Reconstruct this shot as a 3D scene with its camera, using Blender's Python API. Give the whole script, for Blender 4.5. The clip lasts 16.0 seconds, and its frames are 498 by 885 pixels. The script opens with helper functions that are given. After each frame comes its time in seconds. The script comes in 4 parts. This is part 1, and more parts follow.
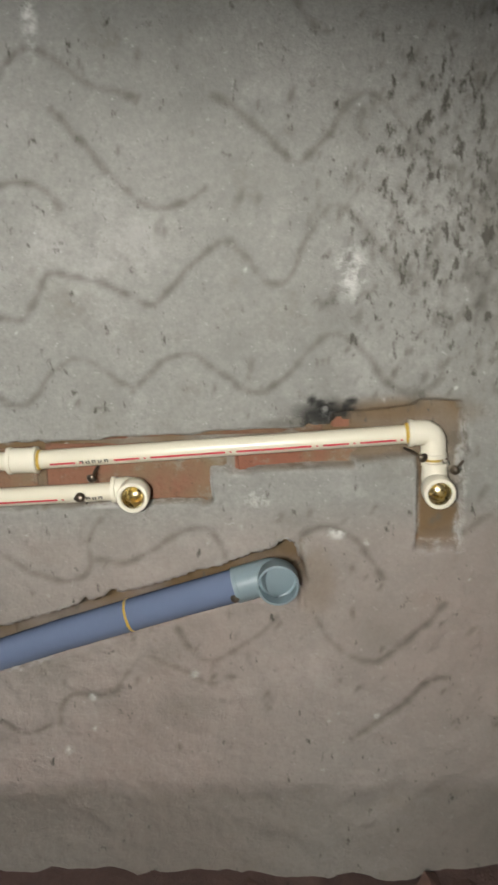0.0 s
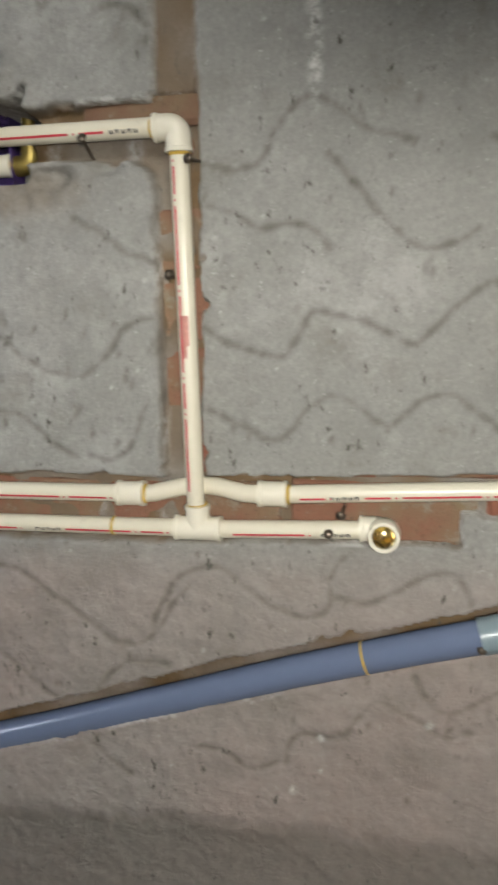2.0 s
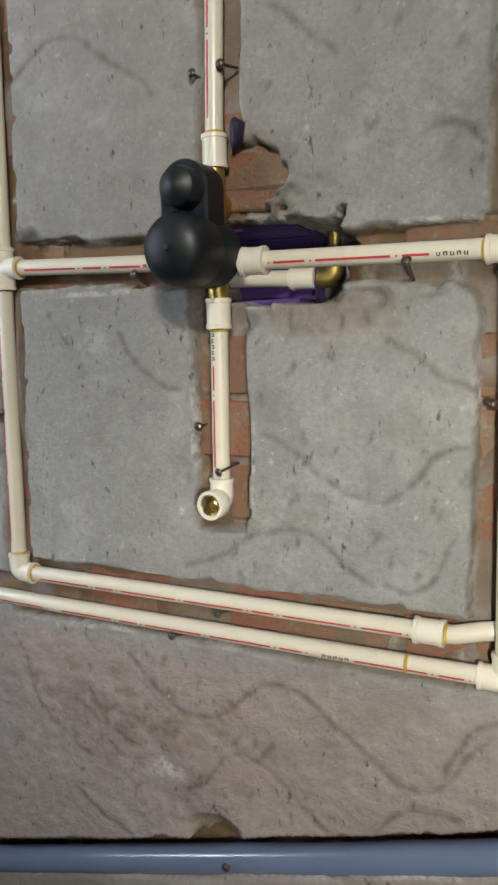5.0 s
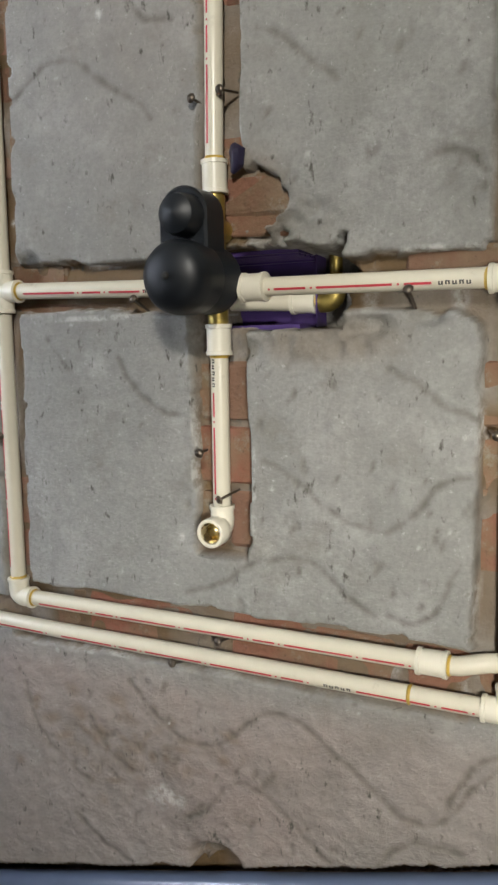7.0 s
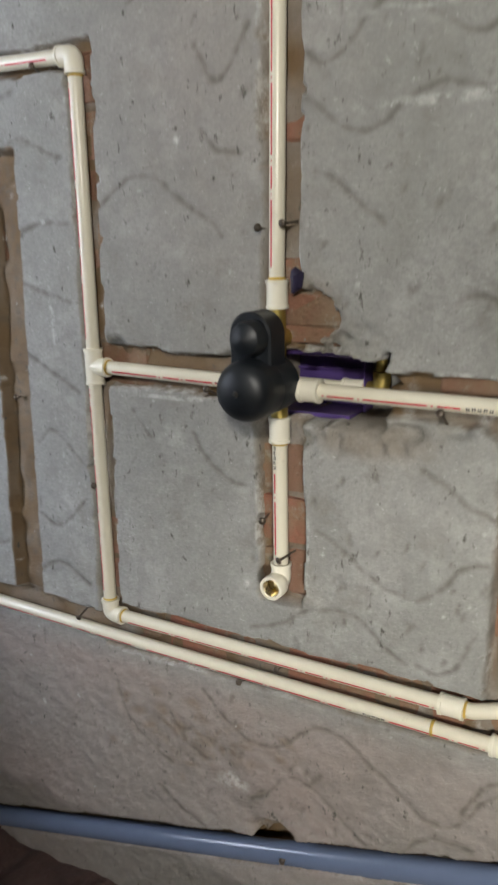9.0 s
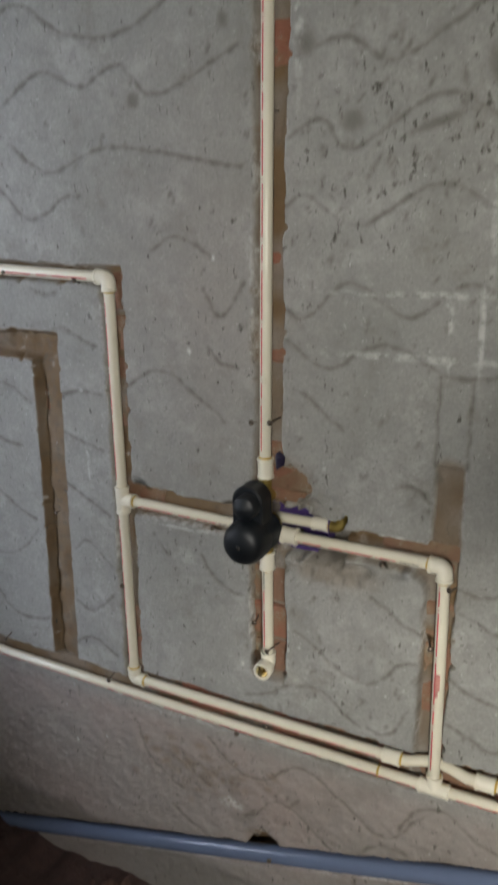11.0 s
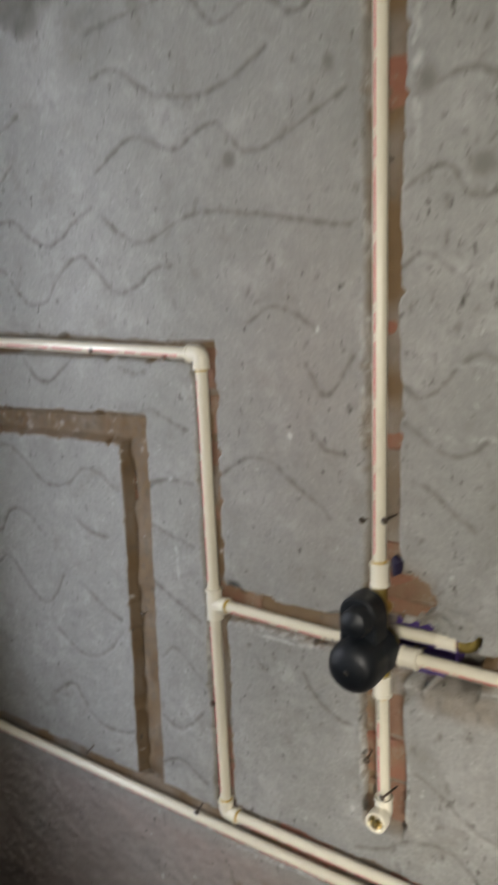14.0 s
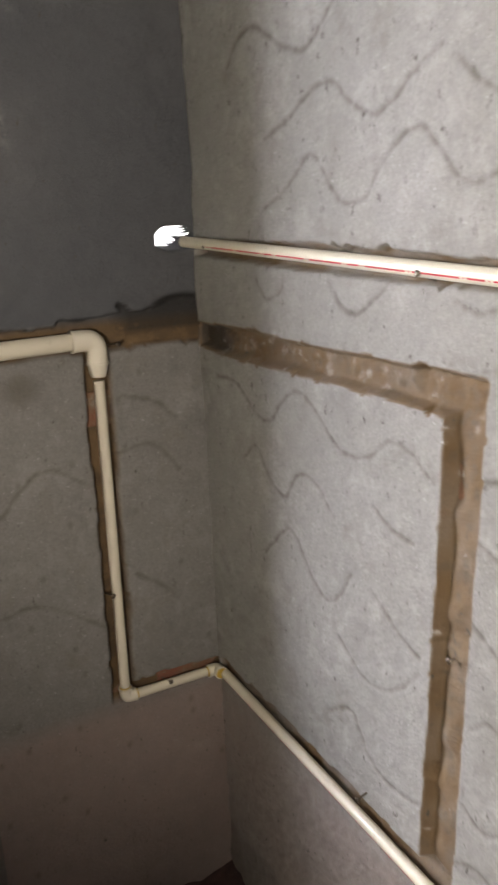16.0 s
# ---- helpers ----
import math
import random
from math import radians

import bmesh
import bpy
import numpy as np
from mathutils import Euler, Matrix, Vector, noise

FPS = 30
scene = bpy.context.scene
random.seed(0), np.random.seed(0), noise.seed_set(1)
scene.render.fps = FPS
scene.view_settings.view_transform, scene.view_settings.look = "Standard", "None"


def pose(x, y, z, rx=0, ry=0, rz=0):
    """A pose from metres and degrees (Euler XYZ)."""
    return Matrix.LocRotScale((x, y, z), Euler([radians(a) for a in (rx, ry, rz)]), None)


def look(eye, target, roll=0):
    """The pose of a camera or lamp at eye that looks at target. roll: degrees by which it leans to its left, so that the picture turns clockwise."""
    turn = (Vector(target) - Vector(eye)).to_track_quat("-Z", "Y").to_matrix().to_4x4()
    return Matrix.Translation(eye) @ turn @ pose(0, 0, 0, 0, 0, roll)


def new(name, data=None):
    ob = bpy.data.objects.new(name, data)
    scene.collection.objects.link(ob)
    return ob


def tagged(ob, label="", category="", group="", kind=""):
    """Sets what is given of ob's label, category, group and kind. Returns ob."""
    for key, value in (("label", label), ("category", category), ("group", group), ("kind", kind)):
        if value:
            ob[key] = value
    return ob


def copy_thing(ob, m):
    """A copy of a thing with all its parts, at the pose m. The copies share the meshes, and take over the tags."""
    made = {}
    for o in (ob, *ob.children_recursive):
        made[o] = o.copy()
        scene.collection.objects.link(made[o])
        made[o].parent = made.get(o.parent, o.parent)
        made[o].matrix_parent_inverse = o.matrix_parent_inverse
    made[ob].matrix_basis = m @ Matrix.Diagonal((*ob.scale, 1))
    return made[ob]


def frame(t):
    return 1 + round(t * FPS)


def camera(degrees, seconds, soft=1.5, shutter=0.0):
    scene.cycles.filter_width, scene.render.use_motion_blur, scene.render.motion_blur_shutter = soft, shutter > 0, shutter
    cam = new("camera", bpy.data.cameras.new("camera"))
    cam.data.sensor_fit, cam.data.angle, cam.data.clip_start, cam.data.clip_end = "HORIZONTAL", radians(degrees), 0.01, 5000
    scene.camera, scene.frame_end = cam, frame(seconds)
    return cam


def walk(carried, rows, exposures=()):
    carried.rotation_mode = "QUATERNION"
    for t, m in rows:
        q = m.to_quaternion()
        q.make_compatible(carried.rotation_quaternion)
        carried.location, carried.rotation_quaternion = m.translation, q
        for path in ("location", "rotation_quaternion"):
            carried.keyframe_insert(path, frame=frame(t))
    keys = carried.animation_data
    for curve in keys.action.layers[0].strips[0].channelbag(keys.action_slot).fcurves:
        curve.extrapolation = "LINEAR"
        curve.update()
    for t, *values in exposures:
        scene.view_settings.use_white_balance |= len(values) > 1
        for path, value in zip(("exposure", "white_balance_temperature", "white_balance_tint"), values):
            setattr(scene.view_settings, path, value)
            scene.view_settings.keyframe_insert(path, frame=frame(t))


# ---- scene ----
cam = camera(35.4, 16.0, soft=2.6, shutter=0.6)
PATH = [
    (0, (0.055, 0.015, 0.88), (-0.001, 1.949, 0.374), -2.3),
    (0.5, (0.033, 0.014, 0.878), (-0.087, 1.956, 0.417), -2.2),
    (1, (-0.004, 0.015, 0.881), (-0.227, 1.952, 0.435), -2.1),
    (1.5, (-0.046, 0.011, 0.88), (-0.351, 1.94, 0.45), -1.8),
    (2, (-0.074, 0.007, 0.88), (-0.488, 1.924, 0.49), -1.9),
    (2.5, (-0.096, 0.008, 0.91), (-0.668, 1.89, 0.546), -2.2),
    (3, (-0.143, 0.0, 0.926), (-0.82, 1.854, 0.606), -2.0),
    (3.5, (-0.182, 0.009, 0.945), (-0.98, 1.818, 0.64), -1.3),
    (4, (-0.209, 0.02, 0.956), (-1.06, 1.807, 0.664), -1.0),
    (6.5, (-0.223, 0.05, 1.001), (-1.111, 1.822, 0.737), -1.3),
    (7, (-0.223, 0.051, 1.004), (-1.109, 1.825, 0.739), -1.3),
    (7.5, (-0.224, 0.055, 1.008), (-1.113, 1.827, 0.746), -1.4),
    (8, (-0.241, 0.041, 1.043), (-1.17, 1.794, 0.789), -2.0),
    (8.2, (-0.229, 0.03, 1.067), (-1.213, 1.747, 0.779), -1.5),
    (10.3, (-0.055, -0.292, 1.608), (-0.993, 1.324, 0.894), -1.5),
    (10.5, (-0.046, -0.323, 1.626), (-0.969, 1.32, 0.955), -1.4),
    (11, (-0.052, -0.352, 1.685), (-0.95, 1.333, 1.09), -1.5),
    (11.5, (-0.054, -0.357, 1.735), (-0.942, 1.379, 1.293), -1.5),
    (12, (-0.064, -0.35, 1.778), (-0.952, 1.416, 1.475), -1.4),
    (12.5, (-0.063, -0.335, 1.816), (-0.945, 1.449, 1.617), -0.8),
    (13, (-0.063, -0.325, 1.831), (-0.966, 1.453, 1.682), -0.3),
    (13.5, (-0.09, -0.27, 1.747), (-1.114, 1.43, 1.501), -1.6),
    (13.6, (-0.093, -0.253, 1.738), (-1.145, 1.423, 1.45), -2.1),
    (14, (-0.147, -0.164, 1.657), (-1.308, 1.417, 1.265), -3.2),
    (14.5, (-0.201, -0.069, 1.623), (-1.487, 1.364, 1.083), -4.1),
    (15, (-0.317, 0.05, 1.565), (-1.766, 1.31, 1.005), -4.5),
    (15.5, (-0.427, 0.123, 1.604), (-2.018, 1.21, 1.071), -3.8),
    (16, (-0.493, 0.209, 1.628), (-2.19, 1.114, 1.077), -2.5),
]
EXPOSURES = [(0.0, 0.05, 6400, 10), (1.5, 0.0, 6400, 10), (3.0, -0.04, 6450, 10), (4.0, 0.02, 6450, 10), (7.0, 0.11, 6500, 10), (8.2, 0.11, 6500, 10), (10.3, -0.3, 6450, 10), (11.0, -0.4, 6450, 10), (12.5, -0.32, 7000, 11), (13.5, -0.19, 6750, 11), (14.5, 0.2, 6750, 12), (15.0, 0.38, 7000, 14), (15.5, 0.47, 7150, 15), (16.0, 0.73, 7300, 17)]
walk(cam, [(t, look(eye, target, roll)) for t, eye, target, roll in PATH], EXPOSURES)

W = 0.905          # plaster face of the main wall (y)
LX = -2.0          # plaster face of the west wall (x)
TOP = 2.445        # underside of the ceiling

# ---- world and lights ----
world = bpy.data.worlds.new("daylight")
scene.world = world
world.use_nodes = True
wn = world.node_tree
sky = wn.nodes.new("ShaderNodeTexSky")
sky.sky_type, sky.sun_disc = "NISHITA", False
sky.sun_elevation, sky.sun_rotation = radians(40), radians(150)
wn.links.new(sky.outputs[0], wn.nodes["Background"].inputs[0])
wn.nodes["Background"].inputs[1].default_value = 0.1


def lamp(name, kind, m, power, colour, **more):
    data = bpy.data.lights.new(name, kind)
    data.energy, data.color = power, colour
    for key, value in more.items():
        setattr(data, key, value)
    ob = new(name, data)
    ob.matrix_world = m
    return ob


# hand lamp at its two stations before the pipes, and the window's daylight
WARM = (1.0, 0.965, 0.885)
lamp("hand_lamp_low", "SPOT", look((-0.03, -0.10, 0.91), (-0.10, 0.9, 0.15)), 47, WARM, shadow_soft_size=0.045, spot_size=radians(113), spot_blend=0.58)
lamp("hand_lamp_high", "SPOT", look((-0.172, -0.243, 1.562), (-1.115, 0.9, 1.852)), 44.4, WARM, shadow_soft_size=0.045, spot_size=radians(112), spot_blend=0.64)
lamp("window_daylight", "AREA", look((-2.94, -0.94, 1.58), (-1.48, 0.9, 0.80)), 160, (0.76, 0.83, 1.0), shape="RECTANGLE", size=1.0, size_y=1.2)


# ---- materials ----
def shader(name):
    m = bpy.data.materials.new(name)
    m.use_nodes = True
    return m, m.node_tree.nodes, m.node_tree.links, m.node_tree.nodes["Principled BSDF"]


def ramp_node(nodes, stops):
    r = nodes.new("ShaderNodeValToRGB")
    while len(r.color_ramp.elements) < len(stops):
        r.color_ramp.elements.new(0.5)
    for e, (p, c) in zip(r.color_ramp.elements, stops):
        e.position, e.color = p, (*c, 1)
    return r


def noise_node(nodes, links, coord, scale, detail=6, rough=0.6, stretch=None):
    n = nodes.new("ShaderNodeTexNoise")
    n.inputs["Scale"].default_value, n.inputs["Detail"].default_value, n.inputs["Roughness"].default_value = scale, detail, rough
    if stretch:
        mp = nodes.new("ShaderNodeMapping")
        mp.inputs["Scale"].default_value = stretch
        links.new(coord, mp.inputs[0])
        coord = mp.outputs[0]
    links.new(coord, n.inputs["Vector"])
    return n.outputs["Fac"]


def mixed(nodes, links, fac, a, b, kind="MIX"):
    m = nodes.new("ShaderNodeMix")
    m.data_type, m.blend_type = "RGBA", kind
    for sock, v in ((m.inputs[0], fac), (m.inputs[6], a), (m.inputs[7], b)):
        if isinstance(v, bpy.types.NodeSocket):
            links.new(v, sock)
        else:
            sock.default_value = v if not isinstance(v, tuple) else (*v, 1)
    return m.outputs[2]


def maths(nodes, links, op, a, b, clamp=False):
    m = nodes.new("ShaderNodeMath")
    m.operation, m.use_clamp = op, clamp
    for sock, v in zip(m.inputs, (a, b)):
        if isinstance(v, bpy.types.NodeSocket):
            links.new(v, sock)
        else:
            sock.default_value = v
    return m.outputs[0]


def bumped(nodes, links, b, height, strength, distance):
    n = nodes.new("ShaderNodeBump")
    n.inputs["Strength"].default_value, n.inputs["Distance"].default_value = strength, distance
    links.new(height, n.inputs["Height"])
    links.new(n.outputs[0], b.inputs["Normal"])


def plaster(name, base, light, damp_dim=((0.070, 0.068, 0.055), (0.165, 0.156, 0.128))):
    """Scratched cement plaster; the mesh carries where it is dirty, pale, muddy, damp or painted dimmer."""
    m, n, l, b = shader(name)
    co = n.new("ShaderNodeTexCoord").outputs["Object"]

    def attr(key):
        a = n.new("ShaderNodeAttribute")
        a.attribute_name = key
        return a.outputs["Fac"]
    big = noise_node(n, l, co, 3.2, 5)
    mid = noise_node(n, l, co, 22, 7, 0.68)
    fine = noise_node(n, l, co, 160, 6, 0.7)
    streak = noise_node(n, l, co, 9, 5, 0.6, (1.0, 1.0, 0.35))
    r = ramp_node(n, [(0.32, tuple(c * 0.66 for c in base)), (0.47, tuple(c * 0.92 for c in base)), (0.56, base), (0.70, light)])
    l.new(maths(n, l, "ADD", maths(n, l, "MULTIPLY", mid, 0.55), maths(n, l, "MULTIPLY", big, 0.45)), r.inputs[0])
    col = mixed(n, l, maths(n, l, "MULTIPLY", maths(n, l, "SUBTRACT", fine, 0.35, True), 1.8, True), r.outputs[0], tuple(c * 0.62 for c in base))
    col = mixed(n, l, maths(n, l, "MULTIPLY", maths(n, l, "SUBTRACT", streak, 0.56, True), 2.2, True), col, (0.2, 0.19, 0.165))
    cloud = noise_node(n, l, co, 8.5, 8, 0.72)
    col = mixed(n, l, maths(n, l, "MULTIPLY", maths(n, l, "SUBTRACT", cloud, 0.54, True), 2.2, True), col, tuple(c * 1.22 for c in light))
    col = mixed(n, l, maths(n, l, "MULTIPLY", maths(n, l, "SUBTRACT", noise_node(n, l, co, 120, 5, 0.75), 0.61, True), 7.0, True), col, (0.56, 0.555, 0.53))
    col = mixed(n, l, maths(n, l, "MULTIPLY", maths(n, l, "SUBTRACT", noise_node(n, l, co, 95, 5, 0.75, (1.0, 1.0, 0.7)), 0.615, True), 6.0, True), col, (0.14, 0.13, 0.11))
    col = mixed(n, l, maths(n, l, "MULTIPLY", maths(n, l, "SUBTRACT", noise_node(n, l, co, 13, 7, 0.7), 0.55, True), 3.2, True), col, (0.19, 0.175, 0.145))
    col = mixed(n, l, maths(n, l, "MULTIPLY", attr("dust"), maths(n, l, "ADD", maths(n, l, "MULTIPLY", mid, 0.7), 0.3)), col, (0.38, 0.285, 0.25))
    col = mixed(n, l, attr("mud"), col, mixed(n, l, mid, (0.12, 0.072, 0.034), (0.23, 0.153, 0.076)))
    # damp stains, and on the upper west wall its dim light painted in
    col = mixed(n, l, attr("damp_dim"), col, mixed(n, l, mid, *damp_dim))
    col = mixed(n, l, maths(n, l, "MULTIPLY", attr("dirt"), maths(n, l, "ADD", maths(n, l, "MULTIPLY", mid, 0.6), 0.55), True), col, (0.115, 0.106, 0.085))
    speck = noise_node(n, l, co, 88, 4, 0.6, (1.0, 1.0, 0.5))
    col = mixed(n, l, maths(n, l, "MULTIPLY", maths(n, l, "SUBTRACT", maths(n, l, "ADD", speck, maths(n, l, "MULTIPLY", attr("speckle"), 0.128)), 0.652, True), 10.0, True), col, (0.095, 0.09, 0.075))
    blot = noise_node(n, l, co, 48, 6, 0.7)
    # soot marks, and the shade of holes and channels painted black
    col = mixed(n, l, maths(n, l, "MULTIPLY", attr("soot_shade"), maths(n, l, "MULTIPLY", maths(n, l, "SUBTRACT", maths(n, l, "ADD", blot, maths(n, l, "MULTIPLY", attr("soot_shade"), 0.3)), 0.45, True), 6.0, True), True), col, (0.018, 0.018, 0.016))
    col = mixed(n, l, maths(n, l, "MULTIPLY", attr("pale"), maths(n, l, "MULTIPLY", maths(n, l, "SUBTRACT", blot, 0.44, True), 6.0, True), True), col, (0.70, 0.70, 0.67))
    l.new(col, b.inputs["Base Color"])
    rr = n.new("ShaderNodeMapRange")
    rr.inputs[3].default_value, rr.inputs[4].default_value = 0.62, 0.95
    l.new(mid, rr.inputs[0])
    l.new(rr.outputs[0], b.inputs["Roughness"])
    bumped(n, l, b, maths(n, l, "ADD", maths(n, l, "MULTIPLY", mid, 1.0), maths(n, l, "MULTIPLY", fine, 0.45)), 0.8, 0.007)
    return m


def plain(name, colour, rough, metal=0.0, vary=0.12, scale=40, bump=0.15, dist=0.001, coat=0.0):
    m, n, l, b = shader(name)
    co = n.new("ShaderNodeTexCoord").outputs["Object"]
    f, g = noise_node(n, l, co, scale, 6, 0.65), noise_node(n, l, co, scale / 9, 4)
    r = ramp_node(n, [(0.25, tuple(c * (1 - 2 * vary) for c in colour)), (0.75, tuple(min(1, c * (1 + vary)) for c in colour))])
    l.new(maths(n, l, "ADD", maths(n, l, "MULTIPLY", f, 0.5), maths(n, l, "MULTIPLY", g, 0.5)), r.inputs[0])
    l.new(r.outputs[0], b.inputs["Base Color"])
    rr = n.new("ShaderNodeMapRange")
    rr.inputs[3].default_value, rr.inputs[4].default_value = max(0.05, rough - 0.1), min(1, rough + 0.12)
    l.new(f, rr.inputs[0])
    l.new(rr.outputs[0], b.inputs["Roughness"])
    b.inputs["Metallic"].default_value, b.inputs["Coat Weight"].default_value = metal, coat
    if bump:
        bumped(n, l, b, f, bump, dist)
    return m


def brick_material():
    m, n, l, b = shader("red_brick")
    co = n.new("ShaderNodeTexCoord").outputs["Object"]
    info = n.new("ShaderNodeObjectInfo").outputs["Random"]
    f, g = noise_node(n, l, co, 70, 7, 0.7), noise_node(n, l, co, 14, 5)
    r = ramp_node(n, [(0.0, (0.36, 0.14, 0.09)), (0.5, (0.33, 0.165, 0.105)), (1.0, (0.25, 0.15, 0.095))])
    l.new(info, r.inputs[0])
    col = mixed(n, l, maths(n, l, "MULTIPLY", f, 0.6), r.outputs[0], (0.15, 0.07, 0.04))
    col = mixed(n, l, maths(n, l, "MULTIPLY", maths(n, l, "SUBTRACT", g, 0.44, True), 3.5, True), col, (0.25, 0.19, 0.115))
    smear = noise_node(n, l, co, 26, 8, 0.75)
    col = mixed(n, l, maths(n, l, "MULTIPLY", maths(n, l, "SUBTRACT", smear, 0.55, True), 7.0, True), col, (0.33, 0.31, 0.255))
    col = mixed(n, l, maths(n, l, "MULTIPLY", maths(n, l, "SUBTRACT", noise_node(n, l, co, 150, 5, 0.7), 0.6, True), 6.0, True), col, (0.09, 0.055, 0.035))
    l.new(col, b.inputs["Base Color"])
    b.inputs["Roughness"].default_value = 0.9
    bumped(n, l, b, maths(n, l, "ADD", f, maths(n, l, "MULTIPLY", g, 1.2)), 0.9, 0.007)
    return m


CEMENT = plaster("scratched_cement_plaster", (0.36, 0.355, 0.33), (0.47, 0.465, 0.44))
# the blue-dark pair paints the upper west wall as dimly lit
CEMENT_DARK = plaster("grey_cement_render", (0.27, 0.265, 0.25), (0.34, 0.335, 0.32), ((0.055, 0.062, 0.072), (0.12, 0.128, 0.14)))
CREAM = plain("cream_cpvc", (0.76, 0.71, 0.565), 0.3, vary=0.05, scale=30, bump=0.05)
FITTING = plain("ivory_cpvc_fitting", (0.83, 0.785, 0.645), 0.33, vary=0.05, scale=30, bump=0.05)
GLUE = plain("amber_solvent_glue", (0.62, 0.42, 0.08), 0.3, vary=0.2, scale=90)
RED = plain("red_print", (0.62, 0.05, 0.07), 0.5, vary=0.1, scale=200, bump=0)
INK = plain("black_print", (0.03, 0.028, 0.025), 0.6, bump=0)
BRASS = plain("brass", (0.78, 0.68, 0.42), 0.26, 1.0, vary=0.15, scale=80)
OLDBRASS = plain("tarnished_brass", (0.56, 0.43, 0.13), 0.4, 0.85, vary=0.3, scale=60)
RUBBER = plain("black_plastic", (0.009, 0.012, 0.016), 0.46, vary=0.45, scale=45, bump=0.25)
PURPLE = plain("purple_plastic", (0.09, 0.052, 0.20), 0.36, vary=0.25, scale=30)
PVC = plain("blue_grey_pvc", (0.15, 0.19, 0.29), 0.2, vary=0.08, scale=14, bump=0.08)
PVC_IN = plain("pale_green_grey_pvc", (0.24, 0.31, 0.34), 0.32, vary=0.08, scale=25, bump=0.05)
STEEL = plain("dull_nail_steel", (0.20, 0.165, 0.13), 0.33, 0.9, vary=0.35, scale=150)
WIRE = plain("dark_wire_sheath", (0.05, 0.04, 0.035), 0.5, vary=0.2)
TAPE = plain("red_brown_tape", (0.16, 0.06, 0.05), 0.5)
SOIL = plain("red_brown_soil", (0.085, 0.050, 0.042), 0.95, vary=0.35, scale=30, bump=0.8, dist=0.02)
RUBBLE = plain("brick_rubble", (0.10, 0.055, 0.042), 0.95, vary=0.35, scale=45, bump=0.7, dist=0.006)
CONCRETE = plain("ceiling_concrete", (0.42, 0.41, 0.39), 0.9, vary=0.12, scale=12, bump=0.4, dist=0.006)
BRICK = brick_material()


# ---- helpers of this scene ----
def mesh_from(bm, name, mat, smooth=True):
    me = bpy.data.meshes.new(name)
    bm.normal_update()
    bm.to_mesh(me)
    bm.free()
    me.materials.append(mat)
    if smooth:
        me.polygons.foreach_set("use_smooth", [True] * len(me.polygons))
        me.set_sharp_from_angle(angle=radians(38))
    return me


def part(name, bm, mat, parent, label="", smooth=True):
    ob = new(name, mesh_from(bm, name, mat, smooth))
    if parent:
        ob.parent = parent
    return tagged(ob, label)


def thing(name, label, category, group="", kind=""):
    return tagged(new(name), label, category, group, kind)


def sweep(bm, points, radii, n=18, caps=True):
    """A round skin along points, with a radius at each."""
    pts = [Vector(p) for p in points]
    if not isinstance(radii, (list, tuple)):
        radii = [radii] * len(pts)
    rings, ref = [], None
    for i, p in enumerate(pts):
        a, b = pts[max(i - 1, 0)], pts[min(i + 1, len(pts) - 1)]
        k = 2
        while (b - a).length < 1e-7:
            a, b = pts[max(i - k, 0)], pts[min(i + k, len(pts) - 1)]
            k += 1
        d = (b - a).normalized()
        if ref is None:
            ref = d.orthogonal().normalized()
        ref = (ref - d * ref.dot(d)).normalized()
        side = d.cross(ref)
        rings.append([bm.verts.new(p + radii[i] * (math.cos(u) * ref + math.sin(u) * side)) for u in (2 * math.pi * q / n for q in range(n))])
    for r0, r1 in zip(rings, rings[1:]):
        for q in range(n):
            bm.faces.new((r0[q], r0[(q + 1) % n], r1[(q + 1) % n], r1[q]))
    if caps:
        bm.faces.new(rings[0][::-1])
        bm.faces.new(rings[-1])
    return bm


def bend(a, corner, b, r, steps=7):
    """Points from a to b with a rounded corner."""
    a, c, b = Vector(a), Vector(corner), Vector(b)
    u, v = (a - c).normalized(), (b - c).normalized()
    out = [a]
    for i in range(steps + 1):
        t = i / steps
        out.append((1 - t) ** 2 * (c + u * r) + 2 * t * (1 - t) * c + t * t * (c + v * r))
    return out + [b]


def lathe(bm, profile, m, n=24):
    rings = [[bm.verts.new(m @ Vector((r * math.cos(2 * math.pi * q / n), r * math.sin(2 * math.pi * q / n), h))) for q in range(n)] for r, h in profile]
    for r0, r1 in zip(rings, rings[1:]):
        for q in range(n):
            bm.faces.new((r0[q], r0[(q + 1) % n], r1[(q + 1) % n], r1[q]))
    return bm


def box(bm, x0, x1, y0, y1, z0, z1):
    v = [bm.verts.new((x, y, z)) for x in (x0, x1) for y in (y0, y1) for z in (z0, z1)]
    for f in ((0, 1, 3, 2), (4, 6, 7, 5), (0, 4, 5, 1), (2, 3, 7, 6), (0, 2, 6, 4), (1, 5, 7, 3)):
        bm.faces.new([v[i] for i in f])
    return bm


def aim(p, d):
    """A matrix at p whose z runs along d."""
    return Matrix.Translation(p) @ Vector(d).to_track_quat("Z", "Y").to_matrix().to_4x4()


# ---- relief of the plaster ----
rng = np.random.default_rng(4)


def lattice(u, v, cell, seed):
    """Smooth value noise, 0 to 1."""
    g = np.random.default_rng(seed).random((400, 400))
    a, b = u / cell + 150.37, v / cell + 120.11
    i, j = np.floor(a).astype(int), np.floor(b).astype(int)
    s, t = a - i, b - j
    s, t = s * s * (3 - 2 * s), t * t * (3 - 2 * t)
    i, j = i % 399, j % 399
    return (g[i, j] * (1 - s) + g[i + 1, j] * s) * (1 - t) + (g[i, j + 1] * (1 - s) + g[i + 1, j + 1] * s) * t


